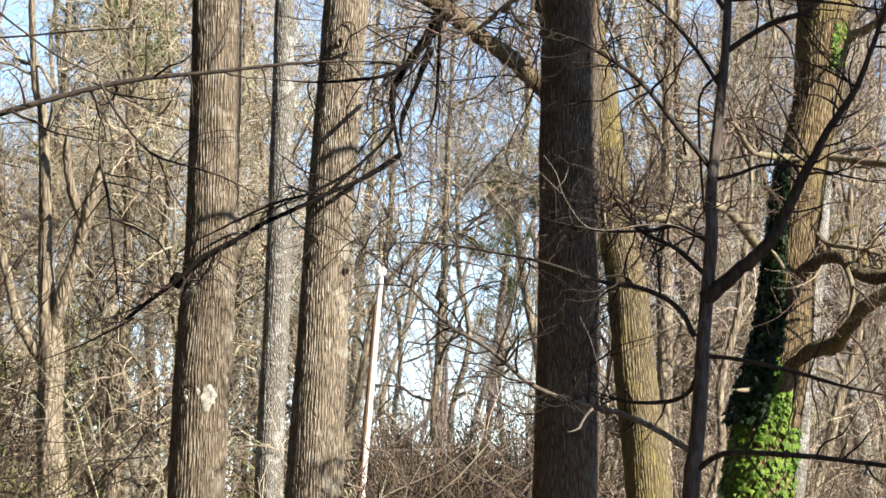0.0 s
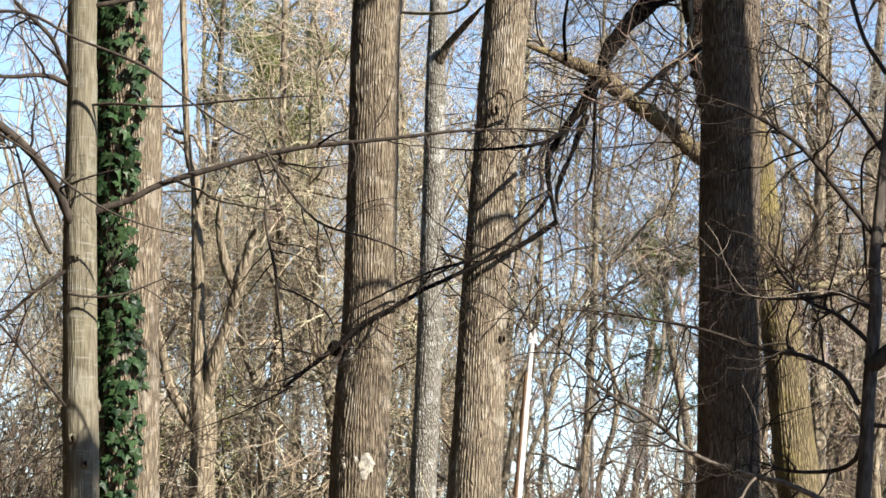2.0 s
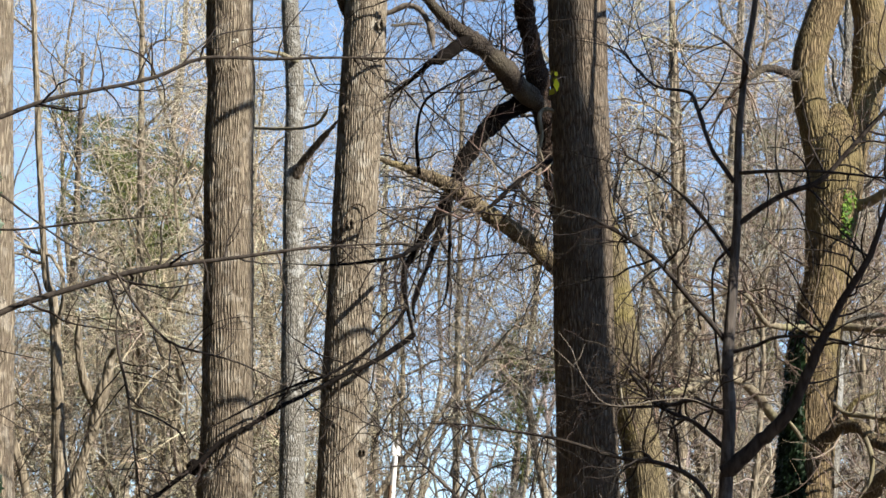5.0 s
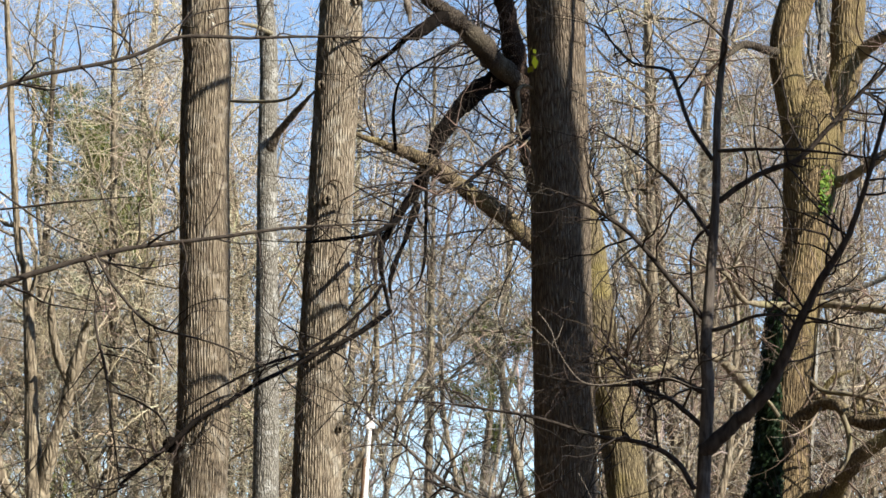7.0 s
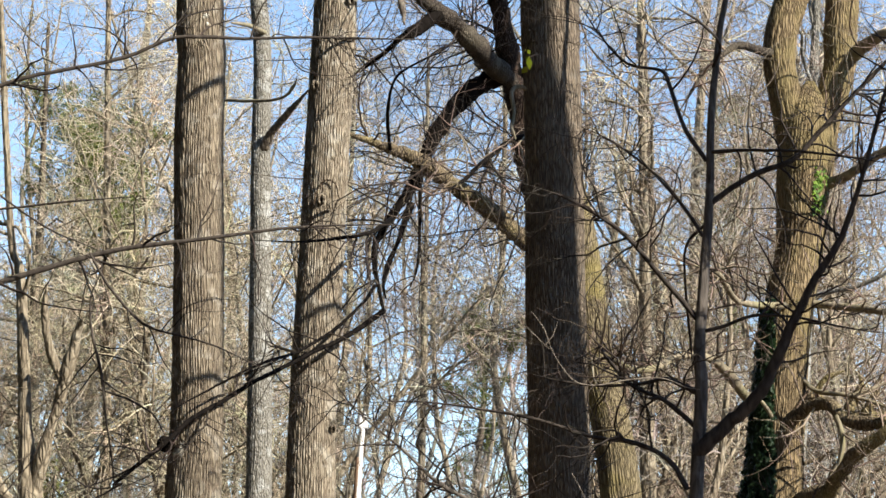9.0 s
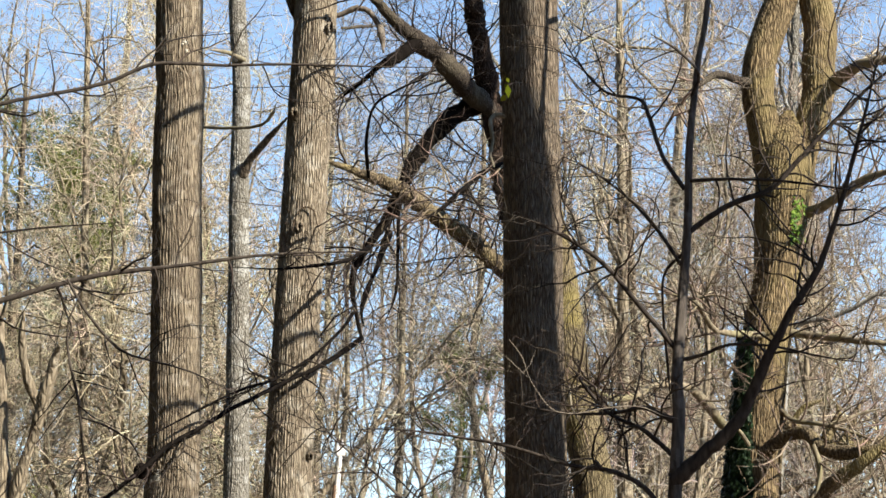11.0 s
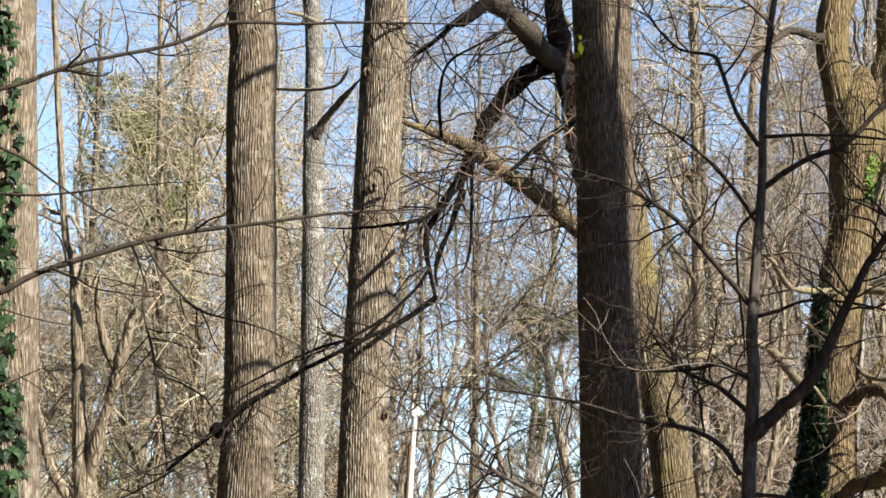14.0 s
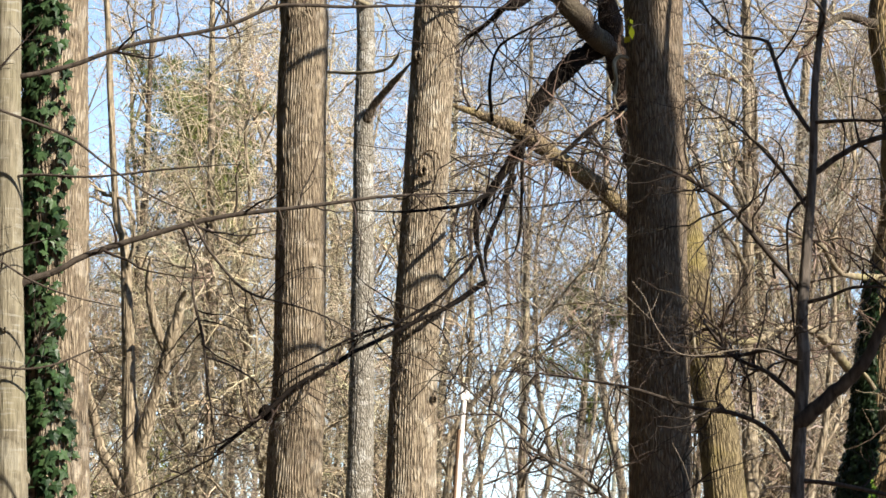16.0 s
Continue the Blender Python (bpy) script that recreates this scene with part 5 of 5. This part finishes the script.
# shoulder-high scrub along the near side of the clearing, with a gap before the house
g2 = np.random.default_rng(91)
m = 1900
d3 = 40 + 28 * g2.random(m)
a3 = 0.012 + 0.085 * g2.random(m)
tall = np.where(np.abs(a3 - 0.063) < 0.008, 0.62, 1.0) * (1.6 + (0.034 + 0.034 * g2.random(m) ** 1.5) * d3)
P3, R3 = grow(np.c_[a3 * d3, d3, np.full(m, -0.2)], np.c_[g2.normal(0, 0.3, (m, 2)), np.ones(m)], tall, np.full(m, 0.022), np.full(m, 0.009), 6, 0.2, -0.02, g2)
q, w, ln, r = offshoots(P3, R3, 10000, 0.9, g2, 0.35, 0.98, 0.15)
P4, R4 = grow(q, w, ln, np.full(10000, 0.013), np.full(10000, 0.008), 3, 0.3, 0.0, g2)
scrub = new("scrub", mesh_of("scrub", *joined([tubes(P3, R3, 3), tubes(P4, R4, 3)]), TWIG_BROWN))
tagged(scrub, "brown tangle of leafless scrub round the clearing", "scrub", kind="stuff")


# ---- snag, house, evergreens, cables ----
p = [(0.29, 44.00, 2.58, 0.054), (0.35, 44.00, 3.78, 0.057), (0.43, 44.00, 4.97, 0.054), (0.49, 44.00, 5.97, 0.049), (0.54, 44.00, 6.59, 0.045)]
snag = thing("snag", (p[0][0], p[0][1], 0), "dead broken trunk with brown bark, its sunlit side coloured white", "dead tree")
qq = to_ground(p, 1.2)
# white trunk colours the sunlit right side; the offset tube is its brown bark
bark_stem("trunk", qq, snag, SNAG_LIT, 9, 0.008, 24, 0.15, 0.12, 95)
off = [(x - 0.035, y - 0.01, z, r * 0.86) for x, y, z, r in qq[:-1]]
bark_stem("bark", off, snag, SNAG_BARK, 9, 0.01, 20, 0.15, 0.22, 96, "brown bark on the side away from the sun")
for dx, dz in ((-0.04, 0.0), (0.03, 0.05)):
    e = p[-1]
    limb(snag, [(e[0] + dx, e[1], e[2] - 0.1, 0.06), (e[0] + dx * 1.2, e[1], e[2] + 0.05, 0.04), (e[0] + dx, e[1], e[2] + 0.14 + dz, 0.01)], SNAG_LIT, 6, 0.05, "splinter")


def box(x0, x1, y0, y1, z0, z1):
    v = np.array([(x, y, z) for x in (x0, x1) for y in (y0, y1) for z in (z0, z1)], float)
    return v, np.array([(0, 1, 3, 2), (4, 6, 7, 5), (0, 4, 5, 1), (2, 3, 7, 6), (0, 2, 6, 4), (1, 5, 7, 3)])


def boxes(*bs):
    return joined([box(*q) for q in bs])


peak = [(4.71, 75.00, 4.42)][0]
hx, hz = peak[0], peak[2]
house = thing("house", (hx, 75, 0), "small brick house with white gable behind the thicket", "house")
W, eave = 3.6, hz - 1.8

part("wall", mesh_of("wall", *boxes((-W, W, 0, 0.25, -0.2, eave), (-W, W, 8.75, 9, -0.2, eave), (-W, -W + 0.25, 0.25, 8.75, -0.2, eave), (W - 0.25, W, 0.25, 8.75, -0.2, eave)), BRICK, False), house, "red brick wall")
part("gable", mesh_of("gable", *boxes(*[(-W * (1 - k / 9) + 0.1, W * (1 - k / 9) - 0.1, 0.02 - 0.004 * (k % 2), 0.22, eave + (hz - eave) * k / 9, eave + (hz - eave) * (k + 0.93) / 9) for k in range(8)]), WHITE, False), house, "white board gable")
for sgn in (-1, 1):
    x1 = sgn * (W + 0.4)
    z1 = eave - 0.2
    v = np.array([(0, -0.45, hz + 0.12), (x1, -0.45, z1 + 0.1), (x1, 9.4, z1 + 0.1), (0, 9.4, hz + 0.12), (0, -0.45, hz + 0.02), (x1, -0.45, z1), (x1, 9.4, z1), (0, 9.4, hz + 0.02)])
    f = np.array([(0, 1, 2, 3), (4, 7, 6, 5), (0, 4, 5, 1), (1, 5, 6, 2), (2, 6, 7, 3), (3, 7, 4, 0)])
    part("roof", mesh_of("roof", v, f, ROOF, False), house, "pale grey roof slope")
    win = part("window", mesh_of("window", *boxes((sgn * 1.9 - 0.5, sgn * 1.9 + 0.5, -0.03, -0.005, 0.9, 2.2)), GLASS, False), house)
    part("frame", mesh_of("frame", *boxes((sgn * 1.9 - 0.58, sgn * 1.9 - 0.5, -0.06, 0, 0.82, 2.28), (sgn * 1.9 + 0.5, sgn * 1.9 + 0.58, -0.06, 0, 0.82, 2.28), (sgn * 1.9 - 0.5, sgn * 1.9 + 0.5, -0.06, 0, 2.2, 2.28), (sgn * 1.9 - 0.5, sgn * 1.9 + 0.5, -0.06, 0, 0.82, 0.9)), WHITE, False), win)


def blades(centres, spread, per, size, g, wide=0.25, flat=0.6):
    """Small leaf blades gathered round the centres."""
    m = len(centres) * per
    c = np.repeat(centres, per, 0) + g.normal(0, 1, (m, 3)) * spread * np.array([1, 1, flat])
    u = g.normal(0, 1, (m, 3))
    u /= np.linalg.norm(u, axis=1, keepdims=True)
    v = np.cross(u, g.normal(0, 1, (m, 3)))
    v /= np.linalg.norm(v, axis=1, keepdims=True)
    ln = size * (0.6 + 0.8 * g.random((m, 1)))
    quad = np.stack([c - u * ln / 2, c + v * ln * wide / 2, c + u * ln / 2, c - v * ln * wide / 2], 1)
    return quad.reshape(-1, 3), np.arange(m * 4).reshape(-1, 4)


def pine(pts, height, seed, lo):
    g = np.random.default_rng(seed)
    low = min(pts, key=lambda q: q[2])
    t = thing("pine_tree", (low[0], low[1], 0), "feathery pine with sparse yellow-green needles", "pine tree")
    base = np.array(t.location)
    q = resampled(to_ground(pts, 1.2, height, 0.03), 16)
    part("trunk", mesh_of("trunk", *tubes(q[None, :, :3] - base, q[None, :, 3], 9), BARK_FAR_DARK), t)
    n = 30
    s, w, ln, r = offshoots(q[None, :, :3] - base, q[None, :, 3], n, 2.6, g, lo, 1.0, 0.1)
    P, R = grow(s, w, ln, np.clip(r, 0.015, 0.04), np.full(n, 0.008), 7, 0.1, 0.05, g)
    for i in range(n):
        part("limb", mesh_of("limb", *tubes(P[i:i + 1], R[i:i + 1], 5), BARK_FAR_DARK), t)
    s, w, ln, r = offshoots(P, R, 260, 0.9, g, 0.3, 0.9, 0.15)
    P2, R2 = grow(s, w, ln, np.full(260, 0.008), np.full(260, 0.005), 4, 0.15, 0.05, g)
    part("twig_spray", mesh_of("twig_spray", *tubes(P2, R2, 3), TWIG_BROWN), t, kind="stuff")
    part("needles", mesh_of("needles", *blades(P2[:, 1:].reshape(-1, 3), 0.12, 20, 0.22, g, 0.11), NEEDLES, False), t, kind="stuff")


pine([(-6.40, 62.00, 11.23, 0.112), (-6.36, 62.00, 13.23, 0.098), (-6.37, 62.00, 14.96, 0.077), (-6.37, 62.00, 16.27, 0.049)], 16, 31, 0.5)
pine([(-6.81, 76.00, 13.39, 0.137), (-6.79, 76.00, 15.84, 0.120), (-6.78, 76.00, 17.43, 0.094), (-6.77, 76.00, 18.50, 0.060)], 19, 32, 0.55)
pine([(5.18, 90.00, 9.49, 0.142), (5.35, 90.00, 11.13, 0.132), (5.52, 90.00, 12.78, 0.091)], 16, 33, 0.5)
pine([(13.89, 85.00, 16.43, 0.134), (14.03, 85.00, 18.42, 0.115), (14.11, 85.00, 20.83, 0.086)], 22, 34, 0.45)


def vine(pts, seed, label, spread=0.15, mat=NEEDLES, per=50, size=0.075):
    """Evergreen climber hanging on a far tree."""
    g = np.random.default_rng(seed)
    q = resampled([(*a[:3], 0.02) for a in pts], 14)
    t = thing("climbing_vine", (q[0, 0], q[0, 1], 0), label, "vine", "far vines")
    base = np.array(t.location)
    low = q[:1].copy()
    low[:, 2] = -0.1
    st = np.vstack([low, q]) if q[0, 2] < q[-1, 2] else np.vstack([q, np.r_[q[-1, :2], -0.1, 0.02][None]])
    part("stem", mesh_of("stem", *tubes(st[None, :, :3] - base, st[None, :, 3], 5), TWIG_DARK), t)
    part("foliage", mesh_of("foliage", *blades(q[:, :3] - base, spread, per, size, g, 0.6, 1.6), mat, False), t, kind="stuff")


vine([(-4.90, 45.00, 3.10), (-4.89, 45.00, 4.11), (-4.99, 45.00, 4.91), (-4.94, 45.00, 5.73)], 41, "yellow-green climber on a far trunk")
vine([(-5.92, 44.00, 3.04), (-5.92, 44.00, 4.02), (-6.01, 44.00, 4.81)], 42, "yellow-green climber on a far trunk")
vine([(2.63, 56.00, 3.19), (2.67, 56.00, 3.57), (2.69, 56.00, 4.07)], 43, "green climber in the thicket", 0.15)


def bush(x, y, h, seed, label, mat=NEEDLES):
    g = np.random.default_rng(seed)
    t = thing("bush", (x, y, 0), label, "bush", "evergreen bushes")
    s = np.c_[g.normal(0, 0.25, (16, 2)), np.full(16, -0.1)]
    w = np.c_[g.normal(0, 0.6, (16, 2)), np.ones(16)]
    P, R = grow(s, w, h * (0.7 + 0.4 * g.random(16)), np.full(16, 0.02), np.full(16, 0.006), 7, 0.12, 0.0, g)
    for i in range(16):
        part("stem", mesh_of("stem", *tubes(P[i:i + 1], R[i:i + 1], 5), TWIG_DARK), t)
    part("foliage", mesh_of("foliage", *blades(P[:, 2:].reshape(-1, 3), 0.28, 60, 0.09, g, 0.45, 1.0), mat, False), t, kind="stuff")


for k, (u, dd, h) in enumerate([(-0.012, 44, 3.0), (-0.025, 47, 3.3), (-0.04, 43, 2.8), (0.002, 49, 2.9), (-0.19, 50, 4.5), (-0.205, 46, 3.6), (0.235, 46, 3.4), (-0.15, 39, 2.6), (-0.132, 41, 2.8), (-0.118, 38, 2.5), (-0.17, 40, 2.7)]):
    bush(u * dd, dd, h, 3000 + k, "olive-green leafy bush at the wood's edge")

ca = [(-13.11, 57.00, 7.83), (-0.32, 57.00, 7.88), (12.25, 57.00, 8.04), (20.57, 57.00, 8.45)]
cb = [(-13.00, 57.00, 5.78), (-0.26, 57.00, 5.86), (12.25, 57.00, 6.08), (20.53, 57.00, 6.48)]
for pts in (ca, cb):
    q = resampled([(*a, 0.007) for a in pts], 30)
    c = new("cable", mesh_of("cable", *tubes(q[None, :, :3], q[None, :, 3], 5), CABLE))
    tagged(c, "thin utility cable strung through the woods", "cable", "utility cables")

# ---- knots, scars and a leftover leaf ----
def knot(parent, at, size, material, name="knot"):
    """A ring of swollen bark round a near-black disc that stands for the shade in a hole."""
    th = np.linspace(0, 2 * np.pi, 20, endpoint=False)
    at = np.array(at)
    ring = np.stack([at[0] + size * 0.62 * np.cos(th), at[1] - 0.02 * np.cos(2 * th), at[2] + size * np.sin(th)], 1)
    ring = np.vstack([ring, ring[:2]])
    v, f = tubes(ring[None], np.full((1, len(ring)), size * 0.34), 8)
    part(name, mesh_of(name, v - np.array(parent.location), f, material), parent)
    v, f = tubes(np.array([[[at[0], at[1] + 0.05, at[2]], [at[0], at[1] - 0.01, at[2]], [at[0], at[1] - 0.012, at[2]]]]), np.array([[size * 0.6, size * 0.55, 0.001]]), 12)
    part("hole_shade", mesh_of("hole_shade", v - np.array(parent.location), f, BARK_LIMB_SHADE), parent, "near-black disc for the shade in the knot")


knot(t8, [(-3.06, 17.87, 2.78)][0], 0.03, BARK_SMOOTH, "scar")
knot(t8, [(-2.96, 17.87, 2.60)][0], 0.028, BARK_SMOOTH, "scar")
knot(t8, [(-3.09, 17.87, 4.08)][0], 0.02, BARK_SMOOTH, "scar")
limb(t8, [(-3.04, 18.00, 3.14, 0.040), (-3.12, 18.00, 3.03, 0.045), (-3.15, 18.00, 2.95, 0.040), (-3.16, 18.00, 2.90, 0.016)], BARK_SMOOTH, 10, 0.03, "branch_stub")
limb(t8, [(-3.02, 18.00, 3.10, 0.036), (-2.93, 18.00, 3.04, 0.036), (-2.90, 18.00, 2.99, 0.024)], BARK_SMOOTH, 10, 0.03, "branch_stub")
knot(t2, [(-0.00, 26.62, 4.58)][0], 0.035, BARK_POPLAR)
knot(t2, [(0.18, 26.58, 9.29)][0], 0.05, BARK_POPLAR)
knot(t2, [(-0.21, 26.56, 8.32)][0], 0.045, BARK_POPLAR)
knot(t2, [(-0.14, 26.54, 7.05)][0], 0.05, BARK_POPLAR, "scar")
limb(t2, [(-0.22, 26.52, 6.99, 0.007), (-0.19, 26.52, 7.15, 0.007), (-0.10, 26.52, 7.26, 0.009), (0.00, 26.52, 7.22, 0.007), (0.04, 26.52, 7.09, 0.007), (0.09, 26.52, 6.95, 0.006)], BARK_DARK, 6, 0.03, "dead_vine")
limb(t2, [(-0.14, 26.90, 9.42, 0.067), (-0.23, 26.90, 9.64, 0.067), (-0.28, 26.90, 9.81, 0.067), (-0.34, 26.90, 10.07, 0.054)], BARK_DARK, 8, 0.06, "branch_stub")
limb(t4, [(-1.89, 39.00, 11.18, 0.026), (-1.33, 38.25, 10.98, 0.026), (-0.79, 37.50, 10.86, 0.025), (-0.60, 36.75, 10.87, 0.025), (-0.54, 36.00, 10.81, 0.012)], BARK_LIMB_PALE)
v, f = blades(np.array([[(1.70, 21.50, 7.29)][0]]), 0.034, 6, 0.11, np.random.default_rng(9), 0.45, 1.5)
leaf = thing("leaf_cluster", (v[0][0], v[0][1], v[0][2]), "few remaining yellow-green leaves on a twig", "leaves")
part("leaf", mesh_of("leaf", v - v[0], f, LEAF_YELLOW, False), leaf)
part("stalk", mesh_of("stalk", *tubes(np.array([[(1.70, 21.50, 7.31), (1.81, 22.10, 7.50), (1.95, 22.70, 7.66)]]) - v[0], np.full((1, 3), 0.004), 5), TWIG_DARK), leaf)


def lichen(parent, at, w, h, seed, centre, radius, count=9):
    """Crusts of lichen scattered over a patch of a stem, each thin, with a ragged edge."""
    g = np.random.default_rng(seed)
    th = np.linspace(0, 2 * np.pi, 16, endpoint=False)
    vs, fs = [], []
    for n in range(count):
        cx, cz = (0.0, 0.0) if n == 0 else (g.normal(0, 0.3) * w, g.normal(0, 0.36) * h)
        size = w * (0.42 if n == 0 else 0.08 + 0.16 * g.random())
        tall_by = 0.9 + 0.7 * g.random()
        for k in (0.04, 0.55, 1.0):
            e = k * size * (1 + (0.22 if k == 1 else 0.06) * g.normal(0, 1, 16))
            x = at[0] + cx + e * np.cos(th)
            depth = np.sqrt(np.maximum(radius ** 2 - (x - centre) ** 2, 0.001))
            vs.append(np.stack([x, at[1] - depth - (0.004 if k < 1 else -0.006), at[2] + cz + tall_by * e * np.sin(th)], 1))
        fs += [(i + o + 48 * n, i + 16 + o + 48 * n, (i + 1) % 16 + 16 + o + 48 * n, (i + 1) % 16 + o + 48 * n) for i in range(16) for o in (0, 16)]
    part("lichen", mesh_of("lichen", np.concatenate(vs) - np.array(parent.location), np.array(fs), LICHEN), parent, "pale crust of lichen")


lichen(t1, (-1.33, 25.0, 3.09), 0.17, 0.25, 1, -1.40, 0.292, 12)
lichen(t1, (-1.51, 25.0, 4.14), 0.09, 0.12, 4, -1.37, 0.272, 6)
lichen(t1, (-1.54, 25.0, 3.06), 0.06, 0.22, 5, -1.40, 0.29, 6)
lichen(t1, (-1.31, 25.0, 8.59), 0.06, 0.14, 3, -1.37, 0.245, 5)
# twigs before the dark trunk, made pale to put sunlight into their colour
limb(t6, [(1.68, 21.15, 4.99, 0.002), (1.80, 21.15, 4.82, 0.003), (1.87, 21.15, 4.62, 0.003), (2.02, 21.15, 4.41, 0.004), (2.21, 21.15, 4.36, 0.004), (2.50, 21.15, 4.40, 0.005), (2.79, 21.15, 4.42, 0.005), (3.01, 21.15, 4.34, 0.006), (3.11, 21.15, 4.32, 0.006)], BARK_LIT_TWIG, 6, 0.04)
limb(t6, [(1.80, 21.15, 4.70, 0.003), (1.86, 21.15, 4.78, 0.003), (1.90, 21.15, 4.88, 0.002)], BARK_LIT_TWIG, 6, 0.04)
limb(t6, [(1.63, 21.15, 4.86, 0.002), (1.75, 21.15, 4.74, 0.003), (1.83, 21.15, 4.67, 0.003)], BARK_LIT_TWIG, 6, 0.04)
limb(t6, [(2.01, 21.15, 3.61, 0.002), (2.11, 21.15, 3.42, 0.002), (2.18, 21.15, 3.18, 0.002), (2.26, 21.15, 2.94, 0.002)], BARK_LIT_TWIG, 6, 0.04)
limb(t3, [(1.87, 22.95, 7.35, 0.021), (1.73, 22.88, 7.39, 0.021), (1.65, 22.81, 7.32, 0.021), (1.67, 22.74, 7.11, 0.018), (1.64, 22.67, 6.96, 0.018), (1.67, 22.60, 6.83, 0.013)], BARK_LIMB_PALE, 8, 0.03)

# three unseen trees, added to shade the dark trunk, sapling and pale young tree
shade = [(8.85, 17.0, -0.2, 0.241), (8.78, 17.01, 8.8, 0.22), (8.76, 17.0, 9.8, 0.22), (8.70, 16.92, 10.8, 0.22), (8.68, 16.9, 12.4, 0.22), (8.56, 16.78, 13.4, 0.21), (8.54, 16.76, 15.0, 0.21), (8.5, 16.71, 21.8, 0.168), (8.46, 16.7, 28, 0.05)]
t10 = thing("tree", shade[0][:2] + (0,), "unseen broad trunk added to shade the dark trunk", "tree")
bark_stem("trunk", shade, t10, BARK_DARK, 40, 0.011, 60, 0.12, seed=97)


def evergreen(x, y, top, low, radius, seed, count):
    """A narrow dense evergreen, added out of view to block the sun: a stem and leaves round it."""
    g = np.random.default_rng(seed)
    t = thing("shade_evergreen", (x, y, 0), "unseen dense narrow evergreen added to block the sun", "tree")
    stem = np.stack([np.zeros(9), np.zeros(9), np.linspace(-0.1, top - 0.4, 9)], 1)
    part("trunk", mesh_of("trunk", *tubes(stem[None], np.linspace(0.2, 0.03, 9)[None], 10), BARK_DARK), t)
    h = low + (top - 0.2 - low) * g.random(count)
    a = 2 * np.pi * g.random(count)
    q = radius * np.sqrt(g.random(count)) * np.clip((top + 0.6 - h) / 2.0, 0.25, 1)
    part("foliage", mesh_of("foliage", *blades(np.stack([q * np.cos(a), q * np.sin(a), h], 1), 0.11, 9, 0.2, g, 0.6), BELT, False), t, kind="stuff")


evergreen(9.10, 16.16, 10.2, 4.0, 0.16, 15, 500)
evergreen(4.45, 11.5, 9.2, 6.0, 0.2, 16, 60)

# unseen evergreens round and behind the viewer, added to hold back sky light
g2 = np.random.default_rng(12)
m = 950
th = np.radians(118 + 300 * g2.random(m))
low = np.degrees(th) > 286
deg = np.degrees(th)
rad = np.where(low, 58 + 14 * g2.random(m), np.where((deg > 130) & (deg < 284), 15, np.where(deg > 350, 36, 27)) + 18 * g2.random(m))
foot = np.stack([rad * np.cos(th), rad * np.sin(th) + 12, np.full(m, -0.2)], 1)
tall = np.where(low, 11 + 4 * g2.random(m), np.where((deg > 150) & (deg < 286), 34, 25) + 9 * g2.random(m))
P, R = grow(foot, np.c_[g2.normal(0, 0.03, (m, 2)), np.ones(m)], tall, np.full(m, 0.18), np.full(m, 0.04), 9, 0.02, 0.02, g2)
v, f = blades(P[:, 1:].reshape(-1, 3), 1.4, 8, 1.55, g2, 0.55, 1.1)
belt = new("evergreen_woods", mesh_of("evergreen_woods", *joined([tubes(P, R, 6), (v, f)]), BELT))
tagged(belt, "unseen dense dark evergreens added to hold back sky light", "woods", kind="stuff")
